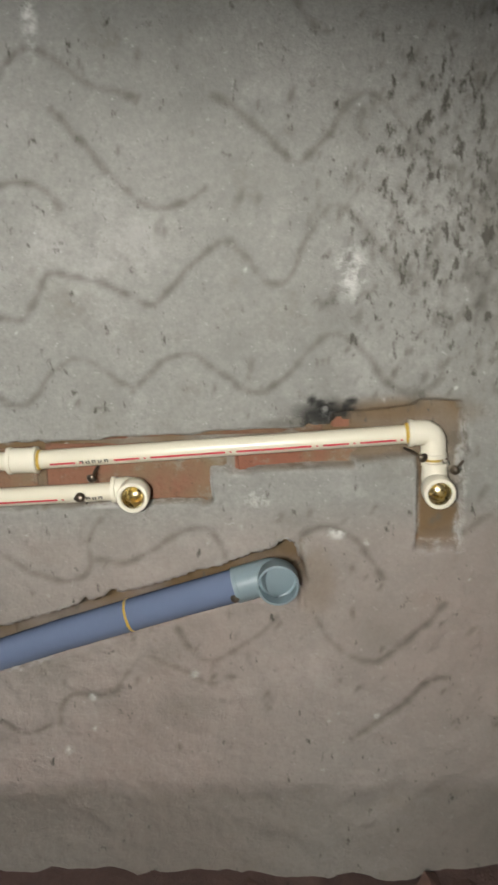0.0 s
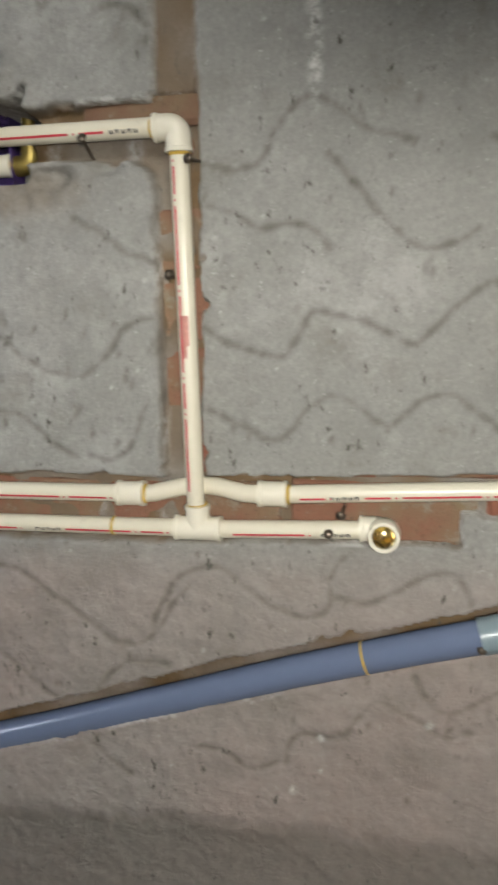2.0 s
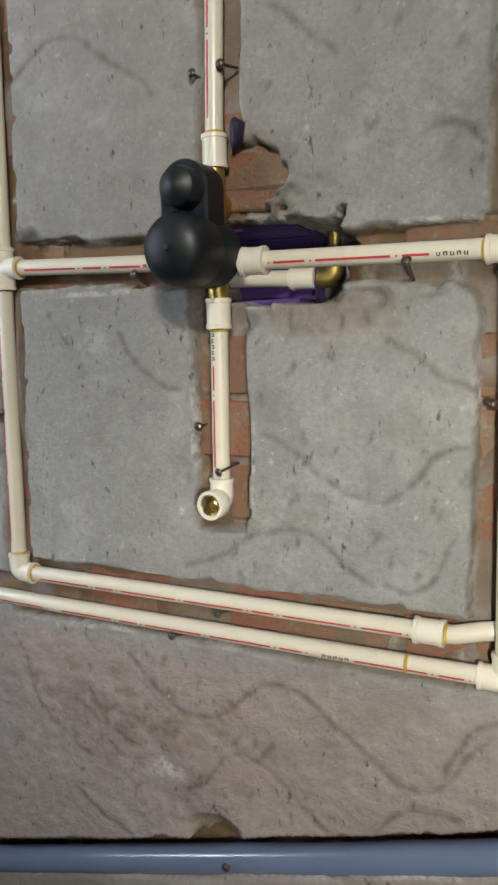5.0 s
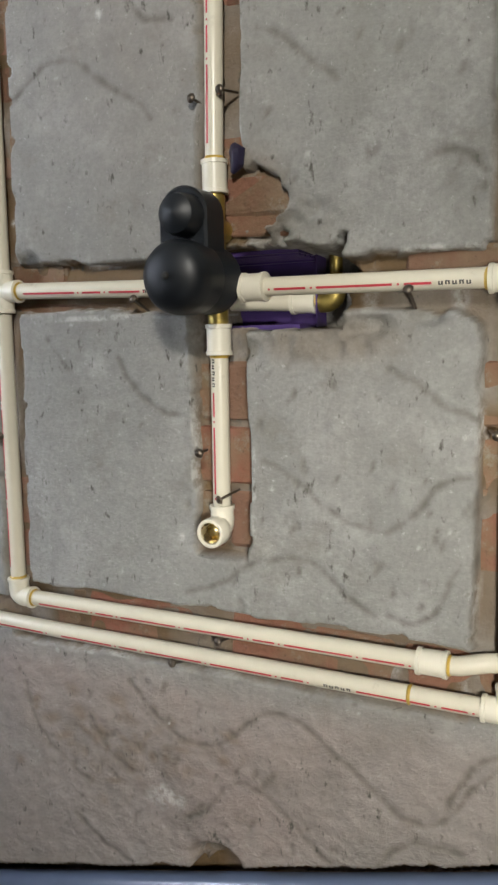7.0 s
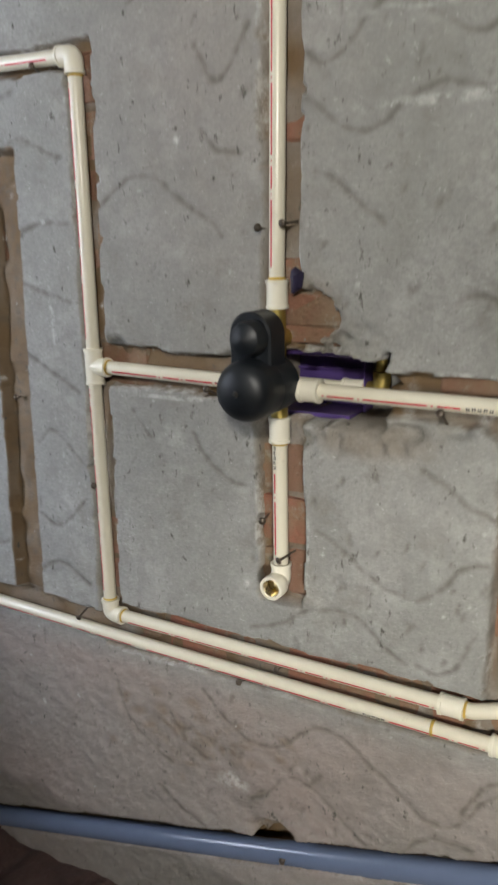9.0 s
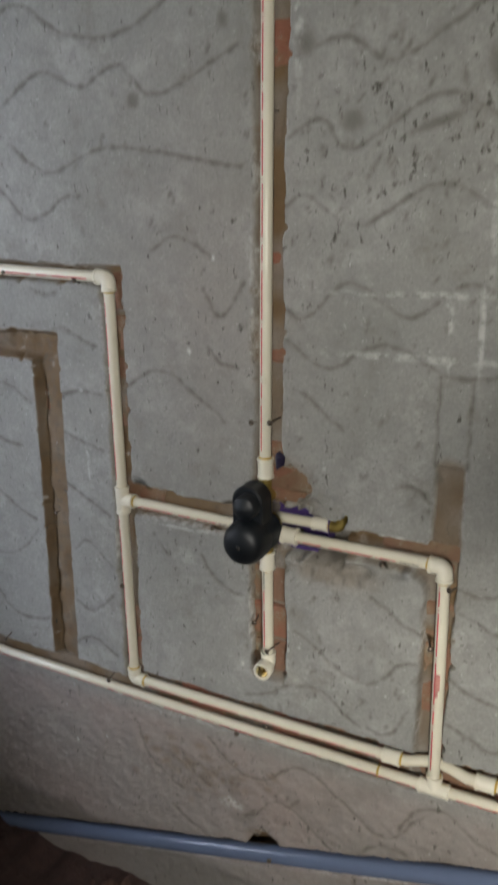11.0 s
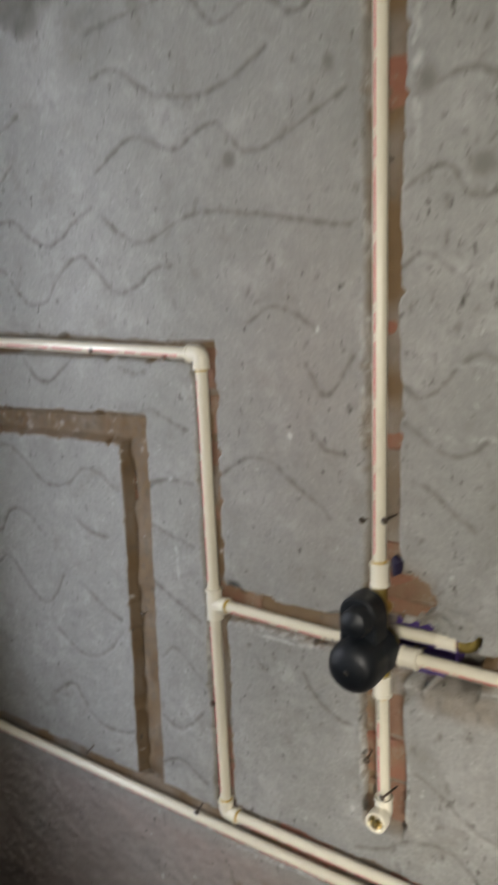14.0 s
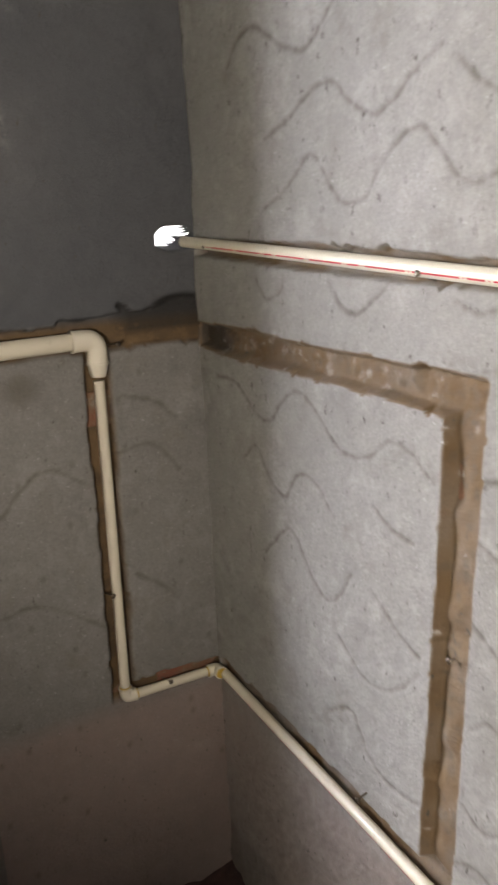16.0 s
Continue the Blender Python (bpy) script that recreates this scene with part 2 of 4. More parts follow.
class Relief:
    def __init__(self, u0, u1, v0, v1, step):
        self.nu, self.nv, self.step, self.u0, self.v0 = round((u1 - u0) / step) + 1, round((v1 - v0) / step) + 1, step, u0, v0
        self.u, self.v = np.meshgrid(np.linspace(u0, u1, self.nu), np.linspace(v0, v1, self.nv), indexing="ij")
        self.cut = np.zeros_like(self.u)
        self.h = np.zeros_like(self.u)
        self.maps = {k: np.zeros_like(self.u) for k in ("dirt", "pale", "mud", "damp_dim", "dust", "soot_shade", "speckle")}
        self.rag = (lattice(self.u, self.v, 0.12, 1) - 0.5) * 0.007 + (lattice(self.u, self.v, 0.03, 3) - 0.5) * 0.005 + np.maximum(lattice(self.u, self.v, 0.018, 2) - 0.72, 0) * -0.03

    def window(self, u, v, r):
        i, j = (u - self.u0) / self.step, (v - self.v0) / self.step
        k = r / self.step
        return slice(max(0, int(i - k)), max(0, int(i + k) + 2)), slice(max(0, int(j - k)), max(0, int(j + k) + 2))

    def stamp(self, key, u, v, ru, rv, amount, sharp=2.0, tilt=0.0):
        w = self.window(u, v, max(ru, rv) * 1.6)
        du, dv = self.u[w] - u, self.v[w] - v
        c, s = math.cos(tilt), math.sin(tilt)
        d = ((c * du + s * dv) / ru) ** 2 + ((c * dv - s * du) / rv) ** 2
        g = amount * np.exp(-d ** sharp)
        if key == "h":
            self.h[w] += g
        elif key == "cut":
            self.cut[w] = np.maximum(self.cut[w], g)
        else:
            self.maps[key][w] = np.maximum(self.maps[key][w], g)


def groove(F, *turns, deep=0.0022, wide=0.0045):
    """A wavy key drawn with a trowel's corner in the wet plaster: a smooth line through its turns, deeper and shallower as it goes."""
    wob = random.random() * 9
    pts = [Vector((a, b, 0)) for a, b in turns]
    ends = [2 * pts[0] - pts[1]] + pts + [2 * pts[-1] - pts[-2]]
    for p0, p1, p2, p3 in zip(ends, ends[1:], ends[2:], ends[3:]):
        n = max(4, int((p2 - p1).length / 0.003))
        for i in range(n):
            t = i / n
            q = 0.5 * (2 * p1 + t * (p2 - p0) + t * t * (2 * p0 - 5 * p1 + 4 * p2 - p3) + t ** 3 * (3 * p1 - p0 - 3 * p2 + p3))
            e = 0.6 * noise.noise((q.x * 16, q.y * 16, wob)) + 0.9 * noise.noise((q.x * 90, q.y * 90, wob + 5))
            u, v = q.x + 0.0035 * noise.noise((q.x * 40, q.y * 40, wob + 3)), q.y + 0.003 * noise.noise((q.x * 55, q.y * 55, wob + 7))
            k = max(0.15, 0.85 + 0.75 * e)
            r = wide * (0.9 + 0.45 * e)
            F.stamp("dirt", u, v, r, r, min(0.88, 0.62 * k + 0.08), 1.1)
            w = F.window(u, v, wide * 2)
            g = deep * k * np.exp(-((F.u[w] - u) ** 2 + (F.v[w] - v) ** 2) / wide ** 2)
            F.h[w] = np.minimum(F.h[w], -g)


def chase(F, a, b, half, deep, rag=1.0, soft=0.004, half2=None):
    """A channel cut along a line, with ragged edges."""
    (u0, v0), (u1, v1) = a, b
    length = math.hypot(u1 - u0, v1 - v0)
    cu, cv = (u1 - u0) / length, (v1 - v0) / length
    s = (F.u - u0) * cu + (F.v - v0) * cv
    d = np.abs((F.v - v0) * cu - (F.u - u0) * cv)
    hw = half + ((half2 or half) - half) * np.clip(s / length, 0, 1)
    sd = np.maximum(d - hw, np.maximum(-s, s - length)) + F.rag * rag
    F.cut = np.maximum(F.cut, deep * np.clip(-sd / soft, 0, 1))


def relief_wall(F, name, place, material, label, drop=None):
    co = place(F.u, F.v, F.h - F.cut).reshape(-1, 3)
    idx = np.arange(F.nu * F.nv).reshape(F.nu, F.nv)
    quads = np.stack([idx[:-1, :-1], idx[1:, :-1], idx[1:, 1:], idx[:-1, 1:]], -1)
    keep = np.ones(quads.shape[:2], bool) if drop is None else ~drop[:-1, :-1]
    quads = quads[keep]
    me = bpy.data.meshes.new(name)
    me.from_pydata(co.tolist(), [], quads.tolist())
    for key, values in F.maps.items():
        me.attributes.new(key, "FLOAT", "POINT").data.foreach_set("value", np.clip(values, 0, 1).astype(np.float32).ravel())
    me.materials.append(material)
    me.polygons.foreach_set("use_smooth", [True] * len(me.polygons))
    return tagged(new(name, me), label, "wall", "", "structure")


# ---- main wall ----
F = Relief(LX, 0.92, 0.0, TOP + 0.02, 0.0034)
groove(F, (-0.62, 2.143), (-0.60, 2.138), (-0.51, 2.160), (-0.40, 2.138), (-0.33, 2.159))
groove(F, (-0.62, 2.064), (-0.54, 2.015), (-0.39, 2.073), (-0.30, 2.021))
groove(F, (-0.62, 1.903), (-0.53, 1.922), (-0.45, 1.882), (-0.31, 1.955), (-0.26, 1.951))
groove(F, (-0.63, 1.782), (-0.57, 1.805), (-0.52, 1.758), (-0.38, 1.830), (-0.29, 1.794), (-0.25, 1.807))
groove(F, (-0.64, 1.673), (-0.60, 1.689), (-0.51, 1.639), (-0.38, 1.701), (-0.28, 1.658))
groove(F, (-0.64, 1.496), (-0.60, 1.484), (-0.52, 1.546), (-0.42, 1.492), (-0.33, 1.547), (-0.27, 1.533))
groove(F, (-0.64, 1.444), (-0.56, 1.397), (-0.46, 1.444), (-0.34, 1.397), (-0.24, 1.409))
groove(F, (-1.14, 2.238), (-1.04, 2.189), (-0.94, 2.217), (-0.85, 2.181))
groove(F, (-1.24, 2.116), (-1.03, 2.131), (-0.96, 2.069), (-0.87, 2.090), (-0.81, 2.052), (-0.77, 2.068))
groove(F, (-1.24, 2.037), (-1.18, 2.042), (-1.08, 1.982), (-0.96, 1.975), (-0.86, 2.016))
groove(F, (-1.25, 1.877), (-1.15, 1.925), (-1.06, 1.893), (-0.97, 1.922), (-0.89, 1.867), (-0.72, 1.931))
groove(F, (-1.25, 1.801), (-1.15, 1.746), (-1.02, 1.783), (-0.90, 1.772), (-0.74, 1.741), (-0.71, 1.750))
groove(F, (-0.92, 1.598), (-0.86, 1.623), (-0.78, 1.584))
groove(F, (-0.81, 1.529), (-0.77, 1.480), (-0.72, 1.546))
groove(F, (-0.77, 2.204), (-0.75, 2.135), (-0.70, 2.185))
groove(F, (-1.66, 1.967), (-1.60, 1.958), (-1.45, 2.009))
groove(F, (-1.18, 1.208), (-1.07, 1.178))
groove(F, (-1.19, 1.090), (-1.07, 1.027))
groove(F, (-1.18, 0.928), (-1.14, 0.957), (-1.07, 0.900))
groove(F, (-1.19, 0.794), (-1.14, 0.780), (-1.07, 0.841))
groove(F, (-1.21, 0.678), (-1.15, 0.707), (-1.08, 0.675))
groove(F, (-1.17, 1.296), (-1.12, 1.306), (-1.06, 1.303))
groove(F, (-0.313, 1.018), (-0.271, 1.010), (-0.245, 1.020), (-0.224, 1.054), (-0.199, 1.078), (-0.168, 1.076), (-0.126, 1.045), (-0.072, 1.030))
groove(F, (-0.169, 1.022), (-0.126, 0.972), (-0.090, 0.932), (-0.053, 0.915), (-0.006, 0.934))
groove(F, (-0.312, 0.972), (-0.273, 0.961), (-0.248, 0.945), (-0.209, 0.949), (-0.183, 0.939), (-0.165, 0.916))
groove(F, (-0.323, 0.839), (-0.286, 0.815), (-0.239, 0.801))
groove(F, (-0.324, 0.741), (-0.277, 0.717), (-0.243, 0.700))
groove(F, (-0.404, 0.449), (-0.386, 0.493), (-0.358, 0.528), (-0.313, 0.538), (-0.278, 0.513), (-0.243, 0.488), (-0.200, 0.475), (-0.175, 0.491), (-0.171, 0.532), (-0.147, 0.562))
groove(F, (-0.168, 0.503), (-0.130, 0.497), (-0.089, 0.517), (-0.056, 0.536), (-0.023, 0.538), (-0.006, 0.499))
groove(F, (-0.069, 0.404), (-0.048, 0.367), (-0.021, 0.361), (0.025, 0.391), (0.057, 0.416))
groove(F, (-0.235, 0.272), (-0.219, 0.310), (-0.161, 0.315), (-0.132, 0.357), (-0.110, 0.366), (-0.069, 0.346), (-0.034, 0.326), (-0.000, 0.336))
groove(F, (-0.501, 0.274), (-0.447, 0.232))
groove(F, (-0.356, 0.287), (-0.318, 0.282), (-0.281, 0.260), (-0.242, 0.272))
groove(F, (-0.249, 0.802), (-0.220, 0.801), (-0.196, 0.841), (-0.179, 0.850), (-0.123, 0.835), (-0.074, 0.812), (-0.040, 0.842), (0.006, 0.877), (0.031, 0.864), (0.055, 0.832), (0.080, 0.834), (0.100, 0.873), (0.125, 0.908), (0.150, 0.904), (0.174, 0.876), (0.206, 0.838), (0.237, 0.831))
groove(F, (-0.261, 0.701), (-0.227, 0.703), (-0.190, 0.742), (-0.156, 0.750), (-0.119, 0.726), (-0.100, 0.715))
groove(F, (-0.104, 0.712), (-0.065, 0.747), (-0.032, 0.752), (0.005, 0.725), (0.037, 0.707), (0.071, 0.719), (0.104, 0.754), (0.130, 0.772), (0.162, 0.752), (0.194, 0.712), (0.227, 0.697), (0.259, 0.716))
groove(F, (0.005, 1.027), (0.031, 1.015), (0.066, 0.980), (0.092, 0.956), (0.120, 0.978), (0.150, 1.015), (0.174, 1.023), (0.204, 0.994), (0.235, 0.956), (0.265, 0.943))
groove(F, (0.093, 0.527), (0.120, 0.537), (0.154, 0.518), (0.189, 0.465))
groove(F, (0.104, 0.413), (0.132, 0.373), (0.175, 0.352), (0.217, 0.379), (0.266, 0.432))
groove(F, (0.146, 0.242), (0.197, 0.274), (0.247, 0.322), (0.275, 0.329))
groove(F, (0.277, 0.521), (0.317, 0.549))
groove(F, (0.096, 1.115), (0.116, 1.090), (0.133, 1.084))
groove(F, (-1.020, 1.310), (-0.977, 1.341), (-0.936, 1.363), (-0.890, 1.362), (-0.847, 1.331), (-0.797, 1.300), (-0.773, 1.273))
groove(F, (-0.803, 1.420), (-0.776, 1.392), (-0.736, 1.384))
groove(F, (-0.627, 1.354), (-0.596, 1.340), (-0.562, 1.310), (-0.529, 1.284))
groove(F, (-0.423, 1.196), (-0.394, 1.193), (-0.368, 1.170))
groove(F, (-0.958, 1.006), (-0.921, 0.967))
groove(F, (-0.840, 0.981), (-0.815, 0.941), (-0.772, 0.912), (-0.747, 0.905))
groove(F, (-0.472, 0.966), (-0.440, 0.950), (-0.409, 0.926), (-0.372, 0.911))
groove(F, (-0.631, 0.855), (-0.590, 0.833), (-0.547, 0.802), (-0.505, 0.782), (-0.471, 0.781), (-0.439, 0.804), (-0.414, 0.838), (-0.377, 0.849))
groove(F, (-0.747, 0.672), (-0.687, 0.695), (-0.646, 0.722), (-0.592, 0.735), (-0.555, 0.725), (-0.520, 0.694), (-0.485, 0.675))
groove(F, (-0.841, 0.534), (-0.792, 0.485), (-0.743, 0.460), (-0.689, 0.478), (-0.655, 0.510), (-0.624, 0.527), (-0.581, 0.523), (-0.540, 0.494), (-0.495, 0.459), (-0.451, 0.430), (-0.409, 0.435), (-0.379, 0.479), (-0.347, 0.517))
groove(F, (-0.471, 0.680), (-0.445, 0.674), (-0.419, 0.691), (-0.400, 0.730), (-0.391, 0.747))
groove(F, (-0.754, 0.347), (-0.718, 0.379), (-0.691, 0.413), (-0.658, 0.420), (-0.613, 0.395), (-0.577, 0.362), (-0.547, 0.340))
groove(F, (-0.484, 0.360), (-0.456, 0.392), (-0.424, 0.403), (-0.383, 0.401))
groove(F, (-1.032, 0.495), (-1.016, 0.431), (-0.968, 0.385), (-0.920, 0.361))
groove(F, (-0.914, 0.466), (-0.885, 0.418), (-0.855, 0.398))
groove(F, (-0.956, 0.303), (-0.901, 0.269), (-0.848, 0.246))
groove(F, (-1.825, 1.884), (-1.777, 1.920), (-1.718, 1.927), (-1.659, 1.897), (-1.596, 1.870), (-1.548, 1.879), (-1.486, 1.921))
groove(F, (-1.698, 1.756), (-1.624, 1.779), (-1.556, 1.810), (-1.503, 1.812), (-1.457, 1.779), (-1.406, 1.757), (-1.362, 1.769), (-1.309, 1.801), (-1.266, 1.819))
groove(F, (-1.705, 1.644), (-1.637, 1.672), (-1.582, 1.711), (-1.550, 1.716), (-1.509, 1.671), (-1.468, 1.644), (-1.426, 1.650), (-1.385, 1.688), (-1.347, 1.721), (-1.306, 1.730), (-1.269, 1.702), (-1.239, 1.668), (-1.200, 1.658), (-1.163, 1.671), (-1.120, 1.697), (-1.077, 1.699))
groove(F, (-1.514, 1.532), (-1.479, 1.494), (-1.437, 1.487), (-1.395, 1.514), (-1.375, 1.528))
groove(F, (-1.236, 1.518), (-1.201, 1.505), (-1.162, 1.513))
groove(F, (-1.217, 1.423), (-1.162, 1.439), (-1.116, 1.420), (-1.068, 1.401))
groove(F, (-1.741, 1.524), (-1.707, 1.490), (-1.658, 1.506), (-1.646, 1.535))
groove(F, (-1.924, 1.320), (-1.837, 1.316), (-1.772, 1.271), (-1.718, 1.265), (-1.665, 1.313), (-1.607, 1.338), (-1.555, 1.309), (-1.491, 1.260), (-1.416, 1.269), (-1.375, 1.301), (-1.336, 1.302), (-1.299, 1.282), (-1.269, 1.265))
groove(F, (-1.827, 1.167), (-1.778, 1.202), (-1.727, 1.146), (-1.676, 1.127), (-1.633, 1.178), (-1.577, 1.183), (-1.510, 1.137))
groove(F, (-1.402, 1.191), (-1.360, 1.167), (-1.308, 1.159))
groove(F, (-1.749, 0.986), (-1.680, 1.058), (-1.639, 1.061), (-1.566, 0.988), (-1.513, 0.983), (-1.462, 1.052))
groove(F, (-1.409, 1.048), (-1.344, 1.003), (-1.291, 0.981))
groove(F, (-1.497, 0.919), (-1.432, 0.876), (-1.357, 0.891), (-1.290, 0.958))
groove(F, (-1.536, 0.748), (-1.465, 0.790), (-1.416, 0.729), (-1.354, 0.709), (-1.284, 0.722))
# cut channels: riser, drop, mixer lines, side pipes, empty runs, the belt and the waste pipe
chase(F, (-0.683, 1.08), (-0.653, 2.315), 0.031, 0.024)
chase(F, (-0.692, 0.722), (-0.690, 1.04), 0.039, 0.027)
chase(F, (-1.04, 1.082), (-0.70, 1.068), 0.036, 0.026, half2=0.03)
chase(F, (-1.036, 0.60), (-1.022, 1.562), 0.025, 0.022)
chase(F, (-2.0, 1.578), (-1.0, 1.546), 0.021, 0.022)
chase(F, (-1.245, 0.60), (-1.212, 1.425), 0.036, 0.019, 0.6, 0.010)
chase(F, (-2.0, 1.398), (-1.182, 1.396), 0.029, 0.022, 1.0, 0.008)
chase(F, (-0.352, 0.60), (-0.343, 1.10), 0.030, 0.026)
chase(F, (-0.341, 1.09), (-0.337, 1.242), 0.027, 0.007, 0.5)
chase(F, (-0.56, 1.063), (-0.315, 1.06), 0.031, 0.026)
chase(F, (-2.0, 0.605), (-1.04, 0.604), 0.024, 0.022)
chase(F, (-1.05, 0.611), (-0.015, 0.614), 0.044, 0.027)
chase(F, (-0.03, 0.634), (0.15, 0.638), 0.026, 0.026, 1.2)
chase(F, (0.13, 0.650), (0.285, 0.655), 0.028, 0.021, 2.2)
chase(F, (0.254, 0.69), (0.254, 0.506), 0.026, 0.020)
chase(F, (-1.62, -0.017), (-0.30, 0.384), 0.029, 0.075, 0.9, 0.003)
chase(F, (-0.32, 0.378), (0.085, 0.489), 0.028, 0.070, 0.9, 0.003)
chase(F, (0.088, 0.525), (0.088, 0.425), 0.004, 0.010, 0.2)
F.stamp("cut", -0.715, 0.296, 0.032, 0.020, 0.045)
# shade inside the chipped hole, painted on its bed
F.stamp("soot_shade", -0.715, 0.300, 0.028, 0.016, 0.9)
# thin saw lines of a refilled channel
for x in (-0.365, -0.310):
    groove(F, (x, 1.24), (x + 0.004, 1.40), deep=0.003, wide=0.0035)
F.maps["mud"] += np.clip(F.cut / 0.02, 0, 1) * np.clip(0.35 + 0.9 * lattice(F.u, F.v, 0.05, 5), 0, 1)
# recess round the mixer, broken out of the brickwork
sd = np.maximum(np.abs(F.u + 0.626) - 0.098, np.abs(F.v - 1.061) - 0.052) + F.rag * 1.6 + (lattice(F.u, F.v, 0.06, 8) - 0.5) * 0.016
F.cut = np.maximum(F.cut, 0.145 * np.clip(-sd / 0.006, 0, 1))
sd = np.hypot((F.u + 0.630) / 0.040, (F.v - 1.155) / 0.055) - 1 + (lattice(F.u, F.v, 0.022, 61) - 0.5) * 1.0 + (lattice(F.u, F.v, 0.009, 62) - 0.5) * 0.5
F.cut = np.maximum(F.cut, 0.027 * np.clip(-sd / 0.2, 0, 1))
for u, v, a, b in ((-0.985, 1.112, 0.022, 0.016), (-0.765, 1.10, 0.02, 0.012), (-0.66, 0.99, 0.03, 0.012), (-0.50, 1.015, 0.03, 0.012), (-0.43, 1.022, 0.02, 0.008)):
    F.stamp("cut", u, v, a, b, 0.012)
# the broken chip's inner shade, also as colour
F.stamp("soot_shade", -0.985, 1.115, 0.018, 0.014, 0.7)
for u, v, a, b in ((-0.475, 0.611, 0.012, 0.02), (-0.385, 0.612, 0.012, 0.02), (-0.29, 0.614, 0.012, 0.02), (-0.70, 0.95, 0.03, 0.012), (-0.69, 0.84, 0.035, 0.016), (-0.50, 1.05, 0.012, 0.03), (-0.40, 1.05, 0.01, 0.03)):
    F.stamp("mud", u, v, a, b, 0.0)
    F.stamp("pale", u, v, a, b, 0.45)
F.stamp("mud", -0.632, 1.165, 0.042, 0.055, 0.5)

# mud smears and hand patches
F.stamp("mud", 0.105, 0.465, 0.026, 0.05, 0.35, 2.0)
F.maps["mud"] = np.maximum(F.maps["mud"], (0.45 + 0.5 * lattice(F.u, F.v, 0.05, 71)) * np.clip((0.027 - np.abs(F.u + 0.338) + F.rag * 0.4) / 0.004, 0, 1) * np.clip((1.26 + (lattice(F.u, F.v, 0.03, 72) - 0.5) * 0.03 - F.v) / 0.02, 0, 1) * (F.v > 1.08))
F.stamp("mud", -0.55, 1.0, 0.09, 0.03, 0.4)
for k in range(70):
    F.stamp("mud", random.gauss(-0.86, 0.09), random.gauss(0.44, 0.035), 0.004 + 0.016 * random.random(), 0.004 + 0.010 * random.random(), 0.15 + 0.4 * random.random(), 1.0, random.gauss(0, 0.5))
    F.stamp("damp_dim", random.gauss(-0.35, 0.5), random.gauss(0.42, 0.08), 0.01 + 0.03 * random.random(), 0.01 + 0.02 * random.random(), 0.3 * random.random(), 1.0, random.gauss(0, 0.5))
    F.stamp("damp_dim", random.gauss(0.36, 0.04), random.gauss(0.85, 0.2), 0.01 + 0.025 * random.random(), 0.01 + 0.03 * random.random(), 0.5 * random.random(), 1.0, random.gauss(0, 0.5))
F.stamp("mud", 0.20, 0.675, 0.09, 0.02, 0.9)
F.stamp("soot_shade", 0.120, 0.678, 0.040, 0.017, 1.0, 1.5)
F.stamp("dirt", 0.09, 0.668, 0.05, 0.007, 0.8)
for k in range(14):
    F.stamp("soot_shade", 0.124 + random.gauss(0, 0.014), 0.682 + random.gauss(0, 0.006), 0.003 + 0.006 * random.random(), 0.003 + 0.004 * random.random(), 1.0)
# pitted areas
F.maps["speckle"] = np.exp(-((F.u - 0.27) / 0.13) ** 2 - ((F.v - 0.92) / 0.17) ** 2) + 0.8 * np.exp(-((F.u + 0.42) / 0.17) ** 2 - ((F.v - 1.77) / 0.16) ** 2) * lattice(F.u, F.v, 0.04, 50) + 0.25 * lattice(F.u, F.v, 0.12, 51)
for cx, cz, sx, sz, count in ((0.28, 0.90, 0.075, 0.12, 420), (-0.42, 1.80, 0.14, 0.15, 170), (0.0, 0.95, 0.18, 0.15, 50), (-0.85, 1.85, 0.2, 0.2, 40), (-0.55, 0.85, 0.15, 0.12, 60), (-0.5, 1.35, 0.2, 0.15, 50), (-0.8, 0.42, 0.16, 0.06, 90), (-0.3, 0.40, 0.3, 0.12, 30), (0.1, 0.35, 0.2, 0.12, 40)):
    for k in range(count):
        u, v, r = random.gauss(cx, sx), random.gauss(cz, sz), 0.0018 + 0.0030 * random.random() ** 2
        for q in range(random.choice((1, 1, 2, 3))):
            F.stamp("dirt", u, v, r, r * (1.3 + 1.6 * random.random()), 0.3 + 0.45 * random.random(), 1.3, random.gauss(-0.3, 0.3))
            F.stamp("h", u, v, r, r * 1.6, -0.0015)
            u, v = u + random.gauss(0, r * 1.3), v + random.gauss(0, r * 2)
for u, v, a, b in ((-0.30, 1.86, 0.014, 0.03), (-0.46, 1.985, 0.022, 0.022), (-0.33, 2.0, 0.016, 0.012), (-0.38, 1.79, 0.05, 0.008), (-0.52, 1.80, 0.02, 0.018), (-0.60, 1.92, 0.02, 0.02), (-0.75, 1.97, 0.01, 0.014), (-0.94, 1.86, 0.014, 0.014)):
    F.stamp("dirt", u, v, a, b, 0.75, 1.6, 0.3)
